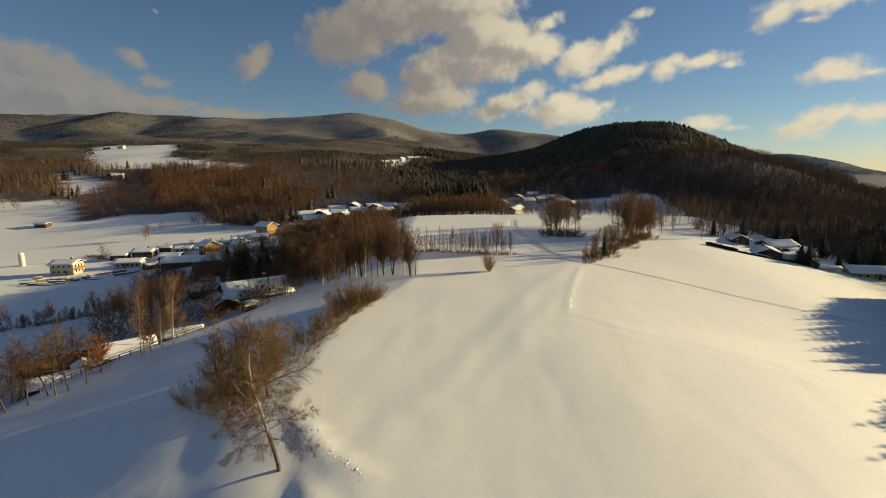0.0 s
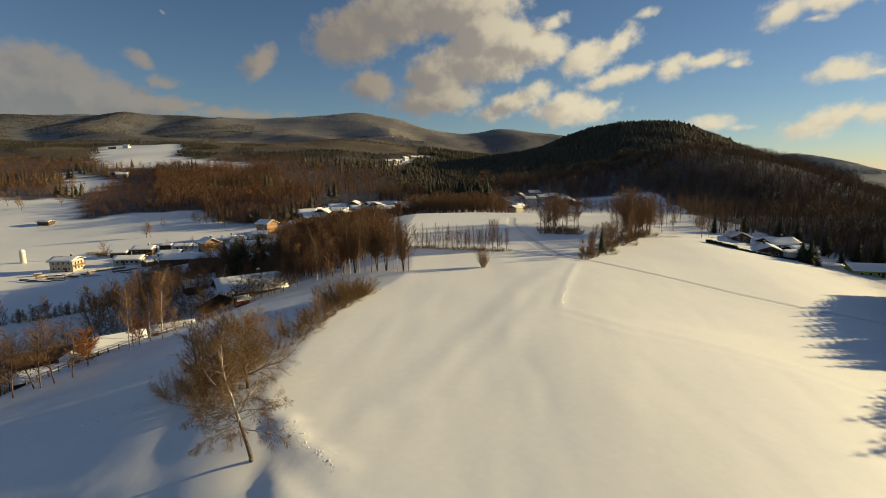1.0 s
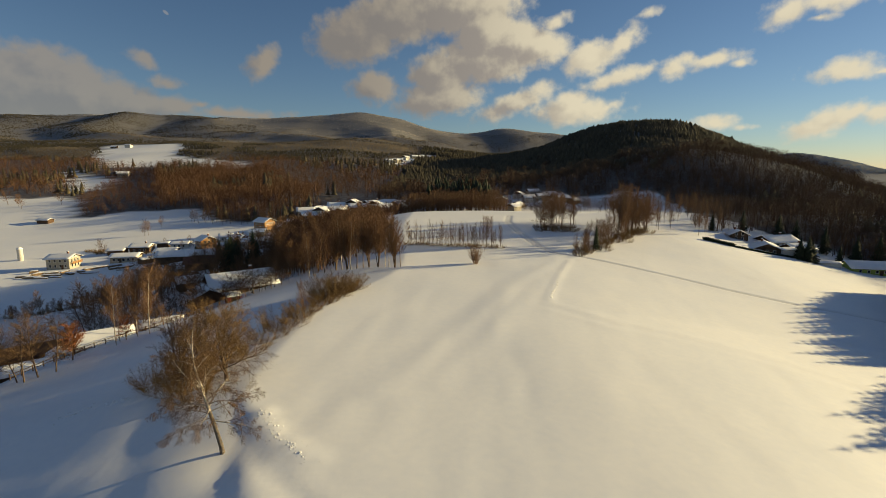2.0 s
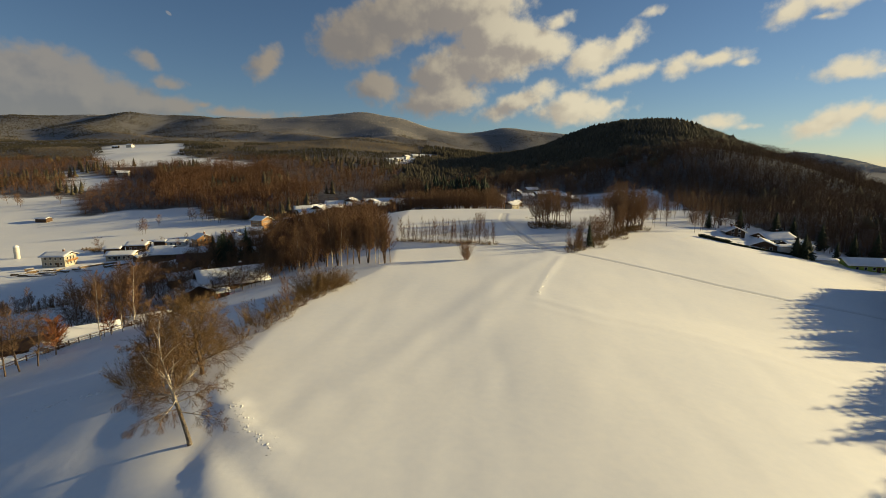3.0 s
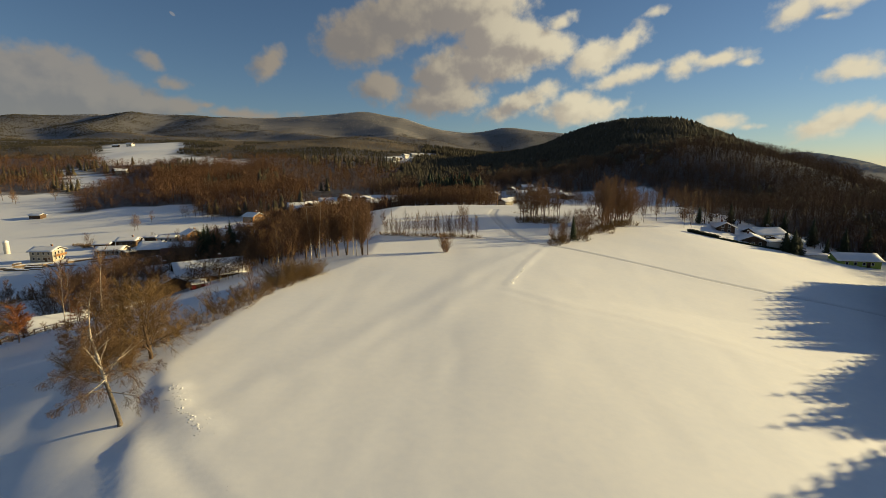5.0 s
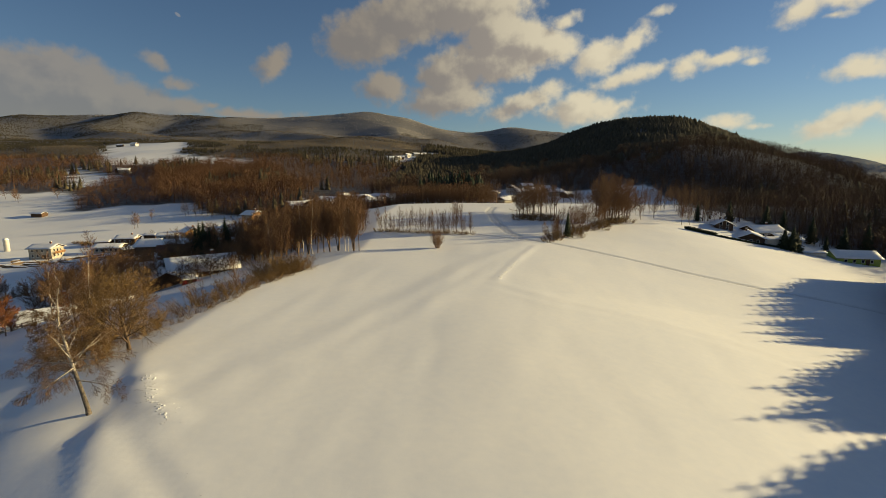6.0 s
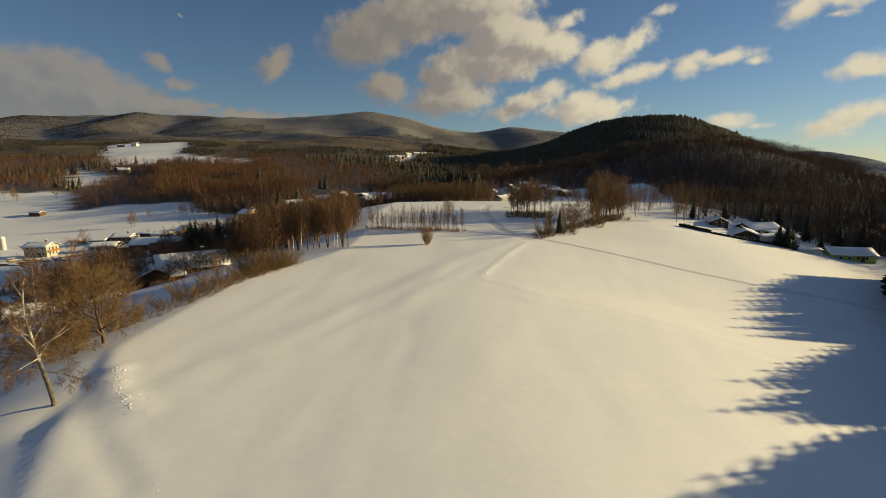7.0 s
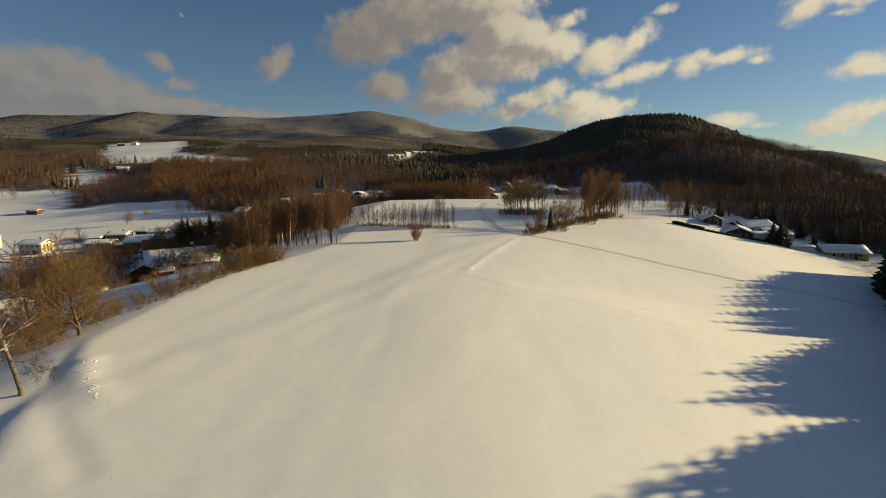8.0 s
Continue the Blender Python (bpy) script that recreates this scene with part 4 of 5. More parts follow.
# hedge with trees running away from the path crossing
for k in range(30):
    f = k / 29
    x, y = 48 + 42 * f + rng.uniform(-2.5, 2.5), 157 + 58 * f + rng.uniform(-2.5, 2.5)
    plant(slim + full, x, y, 7.5 + 7 * f * f + rng.uniform(-1.5, 1.5), "hedge across the field", rng)
    again(rng.choice((shrub_a, shrub_b)), x + rng.uniform(-1, 2), y - rng.uniform(0, 2), 0.7 + 0.3 * rng.random(), rng.uniform(0, 6.28))
thicket(full + slim, [(74, 196), (84, 196), (98, 222), (100, 245), (84, 240)], 22, (14, 19), "hedge across the field", 74, 2.4)
stand(spruce_tree("spruce_tree", 81, 9.5, 2.1, 14, 8), 56.5, 165.5, 1.0, 0, "small dark spruce in the hedge", "tree")
# open slope with thin trees
thicket(thin + thin + slim[:1], [(95, 219), (128, 214), (150, 245), (170, 340), (150, 350), (110, 270)], 84, (7, 13), "thin trees on the slope", 75, 3.0)

# where the tops of the stand's shadows reach, each with the height of its tree
SHADOW_TIPS = [(123, 145, 22), (112, 135, 20), (101, 126, 23), (95, 121, 21), (89.6, 116.5, 22), (84.3, 108.7, 24), (79.5, 101.8, 21), (75.2, 94.8, 23), (72, 88.4, 22), (73, 84.6, 20), (89.7, 88.7, 21), (81, 81.6, 20), (72.8, 75.2, 22), (66.5, 70.6, 20), (60.7, 66.0, 23), (53.1, 60.1, 24), (58.9, 60.3, 20), (52.6, 55.0, 22), (47.2, 51.0, 23), (56, 51.2, 20), (69, 53.6, 21), (56.6, 48.8, 22), (51.0, 45.4, 20), (45.4, 41.9, 23), (40.2, 38.5, 21), (36.1, 35.4, 23), (32.7, 33.0, 22), (28.5, 28.6, 23), (23.5, 24.6, 21), (18.5, 20.6, 22)]
# spruces by the houses and the tall stand beyond the field, whose shadows fall across the snow
spruce_a = stand(spruce_tree("spruce_tree", 82, 10.5, 4.0, 16, 10), 154, 198, 1.0, 0, "dark spruce standing beside the houses", "tree")
for x, y, size in ((151.3, 198.6, 0.72), (156.6, 199.4, 0.8), (153, 201.5, 0.85)):
    again(spruce_a, x, y, size, 3.0 * x)
spruce_b = spruce_tree("spruce_tree", 83, 21.0, 4.6, 22, 11, 0.62)
stand(spruce_b, 196, 168, 0.95, 0, "tall dark spruce in the stand east of the field", "tree", "spruce stand east of the field")
sunward_x, sunward_y = math.sin(radians(SUN_TURN)), math.cos(radians(SUN_TURN))
def caster(x, y, h, back, wide):
    """A spruce whose shadow ends at x, y, or by so much short of it."""
    far = h / math.tan(radians(SUN_UP))
    for _ in range(4):
        far = (h - 3.3 + up(x + far * sunward_x, y + far * sunward_y) - up(x, y)) / math.tan(radians(SUN_UP))
    f = far + back
    again(spruce_b, x + f * sunward_x + rng.uniform(-wide, wide), y + f * sunward_y + rng.uniform(-wide, wide), h / 21, rng.uniform(0, 6.28))


for (x, y, h), (x1, y1, h1) in zip(SHADOW_TIPS, SHADOW_TIPS[1:] + [(22, 20, 22)]):
    caster(x, y, h, 0, 0)
    n = max(1, int(math.hypot(x1 - x, y1 - y) / 1.7))
    if n < 12:
        for k in range(1, n):
            f = k / n
            caster(x + (x1 - x) * f, y + (y1 - y) * f, h + (h1 - h) * f, rng.uniform(1, 8), 0.4)
    for back, wide in ((10, 1.2), (18, 2.5), (27, 3.5), (38, 4.5), (50, 6)):
        caster(x, y, h + rng.uniform(-1.0, 0.5), back, wide)


# ---- buildings ----
def house(name, long, wide, eave, pitch=24, walls=None, gable=None, windows=(), door=None, chimney=True, over=0.8, snow=0.28, balcony=False, trim=None, size=0.72):
    """A gabled house, ridge along x, standing on z = 0. windows: (side, along, sill, width, height), side one of s, n, e, w."""
    walls, gable, trim = walls or PLASTER, gable or walls or PLASTER, trim or TIMBER
    long, wide, over = long * size, wide * (size + 0.04), over * size ** 0.5
    h = new(name)
    rise = math.tan(radians(pitch))
    lx, wy = long / 2, wide / 2
    top = eave + wy * rise
    s = Shape()
    s.box(-lx, lx, -wy, wy, -1.6, eave)
    part("wall", s, walls, h)
    for x0, x1 in ((-lx + 0.02, -lx + 0.27), (lx - 0.27, lx - 0.02)):
        s, n = Shape(), 0
        s.v += [(x, y, z) for x in (x0, x1) for y, z in ((-wy + 0.02, eave), (wy - 0.02, eave), (0, top - 0.03))]
        s.f += [(n, n + 2, n + 1), (n + 3, n + 4, n + 5), (n, n + 1, n + 4, n + 3), (n + 1, n + 2, n + 5, n + 4), (n + 2, n, n + 3, n + 5)]
        part("gable", s, gable, h)
    ox, oy = lx + over, wy + over
    low = top - oy * rise
    for sign in (-1, 1):
        c = [(-ox, sign * oy, low + 0.16), (ox, sign * oy, low + 0.16), (ox, 0, top + 0.16), (-ox, 0, top + 0.16)]
        if sign > 0:
            c = [c[1], c[0], c[3], c[2]]
        s = Shape()
        s.slab(c, 0.16)
        part("roof", s, trim, h, "overhanging roof boards")
        if not snow:
            continue
        # snow lies in rows that sag and thin out towards the eaves
        s = Shape()
        rng = random.Random(hash((round(long, 1), round(wide, 1), sign)) & 0xFFFF)
        nx, ny = 9, 5
        for i in range(nx + 1):
            for j in range(ny + 1):
                f = j / ny
                x = -ox - 0.06 + (2 * ox + 0.12) * i / nx
                y = sign * (oy + 0.10) * (1 - f)
                edge = i in (0, nx) or j == 0
                z = low + (top - low) * f + 0.165 + (snow * (0.45 if edge else 1.0) * rng.uniform(0.75, 1.2))
                if j == ny:
                    z = top + 0.165 + snow * 0.8
                s.v.append((x, y, z))
        for i in range(nx + 1):
            for j in (0, ny):
                f = j / ny
                s.v.append((-ox - 0.06 + (2 * ox + 0.12) * i / nx, sign * (oy + 0.10) * (1 - f), low + (top - low) * f + 0.12))
        m = ny + 1
        for i in range(nx):
            for j in range(ny):
                q = [i * m + j, (i + 1) * m + j, (i + 1) * m + j + 1, i * m + j + 1]
                s.f.append(tuple(q if sign < 0 else q[::-1]))
            b = (nx + 1) * m
            q = [i * m, b + 2 * i, b + 2 * i + 2, (i + 1) * m]
            s.f.append(tuple(q if sign < 0 else q[::-1]))
        b = (nx + 1) * m
        for i, o in ((0, 1), (nx, -1)):
            ring = [i * m + j for j in range(m)] + [b + 2 * i + 1, b + 2 * i]
            s.f.append(tuple(ring if o * sign < 0 else ring[::-1]))
        part("roof_snow", s, ROOF_SNOW, h, "thick blanket of snow", True)
    if chimney:
        s = Shape()
        cx, cy = 0.18 * long, 0.1 * wide
        s.box(cx - 0.35, cx + 0.35, cy - 0.3, cy + 0.3, top - 1.0, top + 1.1)
        s.box(cx - 0.45, cx + 0.45, cy - 0.4, cy + 0.4, top + 1.1, top + 1.22)
        ch = part("chimney", s, TILE, h)
        s = Shape()
        s.box(cx - 0.42, cx + 0.42, cy - 0.37, cy + 0.37, top + 1.22, top + 1.40)
        part("chimney_snow", s, ROOF_SNOW, ch)
    for side, a, z, w, t in windows:
        a, w = a * size, w * (0.85 if size < 1 else 1)
        turn = {"s": 0, "n": math.pi, "e": math.pi / 2, "w": -math.pi / 2}[side]
        off = wy if side in "sn" else lx
        m = Matrix.Rotation(turn, 4, "Z") @ Matrix.Translation((a, -off, z))
        f = Shape()
        b = 0.11
        for y in (-0.06, 0.02):
            f.v += [(-w / 2 - b, y, -b), (w / 2 + b, y, -b), (w / 2 + b, y, t + b), (-w / 2 - b, y, t + b)]
            f.v += [(-w / 2, y, 0), (w / 2, y, 0), (w / 2, y, t), (-w / 2, y, t)]
        for k in range(4):
            n = (k + 1) % 4
            f.f += [(k, n, 4 + n, 4 + k), (8 + k, 12 + k, 12 + n, 8 + n), (k, 8 + k, 8 + n, n), (4 + k, 4 + n, 12 + n, 12 + k)]
        wn_ = part("window", f, FRAME, h)
        wn_.matrix_local = m
        g = Shape()
        g.box(-w / 2, w / 2, -0.02, 0.01, 0, t)
        part("pane", g, GLASS, wn_)
        g = Shape()
        g.box(-w / 2 - b - 0.05, w / 2 + b + 0.05, -0.14, 0.0, -b - 0.07, -b - 0.004)
        part("sill", g, FRAME, wn_)
    if door:
        side, a, w, t, mat = door
        turn = {"s": 0, "n": math.pi, "e": math.pi / 2, "w": -math.pi / 2}[side]
        off = wy if side in "sn" else lx
        f = Shape()
        f.box(-w / 2, w / 2, -0.07, 0.02, 0.02, t)
        d = part("door", f, mat, h)
        d.matrix_local = Matrix.Rotation(turn, 4, "Z") @ Matrix.Translation((a, -off, 0))
    if balcony:
        s = Shape()
        s.box(lx, lx + 1.3, -wy * 0.85, wy * 0.85, eave * 0.5 - 0.12, eave * 0.5)
        s.box(lx + 1.2, lx + 1.26, -wy * 0.85, wy * 0.85, eave * 0.5 + 0.9, eave * 0.5 + 1.0)
        k = -wy * 0.85
        while k < wy * 0.85:
            s.box(lx + 1.2, lx + 1.25, k, k + 0.14, eave * 0.5, eave * 0.5 + 0.9)
            k += 0.24
        part("balcony", s, LARCH, h, "boarded timber balcony")
    return h


def put(h, x, y, turn, label, group="", dz=0.0, category="house"):
    h.matrix_world = Matrix.Translation((x, y, up(x, y) + dz)) @ Matrix.Rotation(radians(turn), 4, "Z")
    return tagged(h, label, category, group)


def rows(side, count, span, sills, w=1.0, t=1.2):
    return [(side, -span / 2 + span * (k + 0.5) / count, z, w, t) for z in sills for k in range(count)]


# village in the valley
put(house("farmhouse", 14.5, 11, 5.2, 19, CREAM, PLASTER, rows("s", 4, 13, (1.0, 3.5)) + rows("e", 3, 9, (1.0, 3.4)) + [("e", 0, 5.6, 1.0, 0.9)], ("s", 2.0, 1.1, 2.1, TIMBER), True, 1.0, 0.25, True),
    -181.5, 226, 5, "two-storey cream farmhouse with a balcony and snowy roof", "village houses")
put(house("bungalow", 17, 11, 2.8, 17, CREAM, TIMBER, rows("s", 5, 15, (0.9,), 1.3, 1.2) + rows("e", 2, 6, (0.9,)), ("s", -1.5, 1.1, 2.1, TIMBER), False, 1.0),
    -160, 240, 13, "long low bungalow with a snow-covered roof", "village houses")
put(house("cottage", 14, 11, 3.2, 18, TIMBER, PLASTER, rows("s", 3, 11, (0.9,)) + rows("e", 2, 6, (1.0, 3.4))), -170, 268, 12, "timber cottage with a white plaster gable", "village houses")
put(house("barn", 18, 15, 3.2, 18, TIMBER, TIMBER, [], ("s", 0, 3.2, 3.2, TIMBER), False), -125.5, 223, 16, "dark timber barn under deep snow", "village houses")
put(house("barn", 15, 13, 2.8, 18, TIMBER, TIMBER, [], ("s", 2, 3.0, 3.0, TIMBER), False), -108, 214, 30, "dark timber barn with a broad snowy roof", "village houses")
put(house("chalet", 11, 11, 5.0, 26, LARCH, LARCH, rows("s", 3, 9, (1.0, 3.4)) + rows("e", 3, 9, (1.0, 3.4)) + [("e", 0, 5.7, 1.2, 1.0)], None, True, 1.2, 0.28, True), -132, 266, -40, "orange larch chalet with a wide snowy gable", "village houses")
put(house("chalet", 13, 12, 7.4, 24, LARCH, LARCH, rows("s", 4, 11, (1.0, 3.4, 5.6)) + rows("e", 4, 10, (1.0, 3.4, 5.6)), None, True, 1.2, 0.28, True), -116, 312, -25, "tall orange timber guest house in sunlight", "village houses")
put(house("cottage", 10, 8, 3.2, 26, CREAM, LARCH, rows("s", 3, 9, (0.9,)) + rows("e", 2, 6, (0.9,))), -104, 330, -30, "small cream cottage with a snowy roof", "village houses")
put(house("cottage", 9, 8, 3.0, 28, PLASTER, TIMBER, rows("s", 2, 7, (0.9,)) + rows("e", 2, 6, (0.9, 3.2))), -121, 282, -65, "small white cottage with a dark gable", "village houses")
put(house("workshop", 14, 11, 2.8, 15, TIMBER, TIMBER, rows("s", 3, 10, (1.0,)), None, False), -146, 252, 14, "low timber workshop with snow on the roof", "village houses")
put(house("workshop", 11, 9, 2.6, 15, TIMBER, TIMBER, [], None, False), -180, 262, 14, "low dark shed beside the cottage", "village houses")
put(house("longhouse", 19, 13, 3.0, 27, TIMBER, TIMBER, rows("s", 4, 12, (1.0,)) + rows("w", 3, 7, (1.0,)), None, True, 0.9, 0.16, size=0.92), -56.5, 139.5, 36, "long farmhouse with patchy snow on a tiled roof", "village houses", -0.6)
put(house("cottage", 10, 9, 2.6, 26, TIMBER, TIMBER, rows("s", 2, 6, (1.0,)), None, False, 0.8, 0.22, size=0.92), -62.5, 130.5, -52, "dark timber barn wing beside the longhouse", "village houses", -0.6)
put(house("cottage", 13, 9, 3.6, 24, PLASTER, TIMBER, rows("s", 3, 10, (1.0,)), None, True, 0.9, 0.16), -69, 186, 35, "farm cottage half hidden among trees", "village houses")
put(house("shed", 4.5, 4, 1.9, 24, RED, RED, [], ("s", 0, 1.2, 1.9, TIMBER), False, 0.4), -53.2, 126.5, 40, "small red shed beside the longhouse", "village houses", -0.2)
put(house("shed", 12, 8, 2.6, 15, TIMBER, TIMBER, [], ("s", 0, 2.4, 2.2, TIMBER), False), -137, 240, 18, "low timber shed with a snowy roof beside the barn", "village houses")
put(house("cottage", 12, 9, 3.0, 20, PLASTER, TIMBER, rows("s", 3, 9, (0.9,)), None, True), -97, 236, 20, "white cottage with a snowy roof among the trees", "village houses")
put(house("cottage", 12, 10, 3.4, 20, CREAM, LARCH, rows("s", 3, 9, (0.9,)), None, True), -112, 290, 10, "cream cottage with larch gable and snowy roof", "village houses")
put(house("barn", 15, 11, 3.2, 24, TIMBER, TIMBER, [], ("s", 0, 3.0, 2.8, TIMBER), False, 0.8, 0.0, trim=TILE), -93, 186, 25, "dark barn with a bare tiled roof", "village houses")
put(house("cottage", 11, 9, 3.0, 24, CREAM, TIMBER, rows("s", 3, 9, (0.9,)) + rows("e", 2, 6, (0.9,))), -112, 262, -20, "small cream cottage among garden trees", "village houses")
put(house("cottage", 10, 8, 3.0, 26, PLASTER, TIMBER, rows("s", 3, 8, (0.9,)), None, True), -131, 289, 20, "white cottage with a steep snowy roof", "village houses")
put(house("cottage", 11, 9, 3.2, 24, CREAM, LARCH, rows("s", 3, 9, (0.9,)) + rows("e", 2, 6, (0.9,))), -98, 302, -15, "cream cottage with a larch gable", "village houses")
put(house("shed", 7, 5, 2.2, 18, PLASTER, TIMBER, [("s", 0, 0.9, 1.2, 0.9)], None, False, 0.5), -122.5, 196, 20, "small white shed in a garden", "village houses")
put(house("shed", 8, 6, 2.3, 14, TIMBER, TIMBER, [], ("s", 0, 2.2, 1.9, TIMBER), False, 0.5), -143, 229, 60, "dark timber garage under snow", "village houses")
put(house("shed", 9, 6, 2.4, 16, TIMBER, TIMBER, [], None, False, 0.5), -165, 281, 8, "long dark shed behind the cottage", "village houses")
put(house("workshop", 13, 9, 2.8, 16, PLASTER, TIMBER, rows("s", 3, 10, (1.0,)), None, False), -152, 276, 10, "low white workshop with a snowy roof", "village houses")
put(house("cottage", 10, 9, 2.8, 22, TIMBER, TIMBER, rows("s", 2, 6, (1.0,)), None, True, 0.8, 0.2), -79, 152, 40, "dark timber cottage below the wood", "village houses")
# row of roofs below the bank
put(house("cottage", 10.5, 9, 3.0, 22, CREAM, CREAM, rows("s", 5, 9.5, (1.2,), 1.0, 1.2) + rows("w", 2, 6, (0.9,)), None, False, 0.7, 0.3, size=0.98), -70.3, 100.6, 38, "cream cottage with dark windows below the bank", "cottages below the bank", 0.4)
put(house("shed", 8.5, 5, 2.3, 16, TIMBER, TIMBER, [], ("s", 0, 2.0, 1.9, TIMBER), False, 0.5, size=0.98), -62.6, 109.6, 34, "low shed roofed with snow", "cottages below the bank", 1.0)
put(house("shed", 3.4, 3.2, 2.4, 30, PLASTER, PLASTER, [("w", 0, 0.7, 1.4, 1.1)], None, False, 0.4, size=0.98), -73.0, 91.6, 130, "tiny white gabled shed with dark window", "cottages below the bank", 1.2)
put(house("shed", 8, 5, 1.8, 16, TIMBER, TIMBER, [], None, False, 0.6, 0.45, size=0.98), -75.0, 87.0, 44, "low shed buried under rounded snow", "cottages below the bank", 1.3)
put(house("barn", 13, 7, 3.2, 20, TIMBER, TIMBER, [], None, False, 0.7, 0, size=0.98), -80.5, 95.5, 40, "long dark timber barn cleared of snow", "cottages below the bank", 1.2)
# field hut and silo to the west
put(house("field_hut", 12, 7, 2.4, 20, TIMBER, TIMBER, [], None, False, 0.7), -293, 348, -3, "dark timber hut at the edge of a meadow", dz=-0.2, category="hut")
silo = new("silo")
s = Shape()
s.tube([(0, 0, -0.5), (0, 0, 6.2)], [1.3, 1.3], 20)
part("shell", s, CONCRETE, silo, smooth=True)
for z in (1.5, 3.0, 4.5):
    s = Shape()
    s.tube([(0, 0, z), (0, 0, z + 0.12)], [1.35, 1.35], 20)
    part("hoop", s, CONCRETE, silo)
s = Shape()
s.tube([(0, 0, 6.1), (0, 0, 6.35), (0, 0, 6.9), (0, 0, 7.2)], [1.4, 1.35, 0.9, 0.05], 20)
part("cap", s, ROOF_SNOW, silo, "domed snowy cap", True)
silo.matrix_world = Matrix.Translation((-221, 246, up(-221, 246)))
tagged(silo, "pale round concrete silo with a snowy cap", "silo")


def log_stack(long, wide, high, seed):
    """Round logs piled between two posts, with snow on top."""
    rng = random.Random(seed)
    st = new("log_stack")
    cap = 0.2 + 0.37 * (max(1, int(high / 0.4)) - 1) + 0.2
    for layer in range(max(1, int(high / 0.4))):
        for k in range(max(2, int(wide / 0.42))):
            s = Shape()
            y = -wide / 2 + 0.42 * (k + 0.5 * (layer % 2)) + 0.2
            z = 0.2 + 0.37 * layer
            d = rng.uniform(-0.25, 0.25)
            s.tube([(-long / 2 + d, y, z), (long / 2 + d, y, z)], [0.2, 0.17], 7)
            s.f.append(tuple(range(len(s.v) - 14, len(s.v) - 7))[::-1])
            s.f.append(tuple(range(len(s.v) - 7, len(s.v))))
            part("log", s, LOG, st)
    s = Shape()
    for i in range(9):
        for j in range(4):
            s.v.append((-long / 2 * 0.97 + long * 0.97 * i / 8, -wide / 2 - 0.1 + (wide + 0.3) * j / 3, cap + (0.28 if 0 < i < 8 and 0 < j < 3 else 0.02) * rng.uniform(0.7, 1.2)))
    s.f += [(i * 4 + j, i * 4 + 4 + j, i * 4 + 5 + j, i * 4 + 1 + j) for i in range(8) for j in range(3)]
    part("snow", s, ROOF_SNOW, st, "snow lying on the logs", True)
    return st


for k, (x, y, long, wide, high, turn) in enumerate(((-177, 203, 9, 2.2, 1.2, 12), (-172, 207, 10, 2.0, 1.0, 8), (-180, 209, 5, 2.4, 1.6, 60), (-176, 212, 6, 2.0, 1.2, 30), (-166, 210, 6, 2.5, 1.3, -25), (-162.5, 222, 14, 1.6, 1.2, 62), (-158, 211, 9, 1.4, 0.9, 6),
                                                  (-151, 219, 8, 1.8, 1.3, 60), (-147, 220, 8, 1.8, 1.2, 62), (-145, 214, 5, 1.6, 0.8, 10), (-168, 204, 7, 1.6, 0.9, -5), (-183, 205, 7, 1.8, 1.4, 20), (-170, 212, 5, 2.0, 1.6, 75), (-186, 214, 4, 2.2, 1.8, 40), (-173, 202, 8, 1.5, 0.8, 4), (-155, 224, 7, 1.8, 1.5, 58), (-164, 214, 4, 2.0, 1.4, 0))):
    t = log_stack(long * 0.8, wide * 0.8, high * 0.85, 200 + k)
    t.matrix_world = Matrix.Translation((x, y, up(x, y))) @ Matrix.Rotation(radians(turn), 4, "Z")
    tagged(t, "stack of sawn logs dusted with snow in the yard", "log pile", "log stacks in the yard")

# houses at the east edge of the field
EAST = "houses at the field's east edge"
put(house("cottage", 9, 8, 3.2, 28, TIMBER, TIMBER, rows("s", 2, 7, (1.0,)) + rows("w", 2, 6, (1.0, 3.2)), size=0.86, snow=0.36), 139.5, 224, 74, "dark-gabled cottage with a snowy roof", EAST, -1.6)
put(house("bungalow", 14, 12, 2.5, 23, TIMBER, TIMBER, rows("s", 4, 12, (1.0,)) + rows("w", 3, 9, (1.0,)), size=0.86, snow=0.36), 143.5, 209.5, 66, "brown timber bungalow with a low gable and snowy roof", EAST, -1.9)
put(house("bungalow", 16, 12, 2.9, 22, PLASTER, TIMBER, rows("s", 4, 12, (1.0,)) + rows("w", 3, 9, (1.0,)), size=0.86, snow=0.36), 156.5, 222, 8, "white bungalow under thick roof snow", EAST, -1.3)
put(house("bungalow", 12, 10, 2.8, 24, TIMBER, TIMBER, rows("s", 4, 10, (1.0,)) + rows("w", 3, 8, (1.0,)), size=0.86, snow=0.36), 160.5, 214, 14, "dark timber bungalow under thick roof snow", EAST, -1.3)
put(house("shed", 9, 6, 2.4, 14, PLASTER, PLASTER, [], None, False, 0.4), 148.5, 203.5, 10, "low white garage roofed with snow", EAST)
put(house("shed", 11, 5, 2.0, 10, PLASTER, PLASTER, [], None, False, 0.3), 160.5, 195.5, -12, "low white shed with a flat snowy roof", EAST, -0.9)
put(house("stable", 20, 13, 2.7, 22, GREEN, GREEN, rows("s", 4, 16, (1.0,), 1.0, 1.0), ("s", 3, 1.2, 2.1, TIMBER), False, 0.8, 0.35), 175, 194.5, -12, "long lime green stable with a snowy roof", EAST, -0.9)


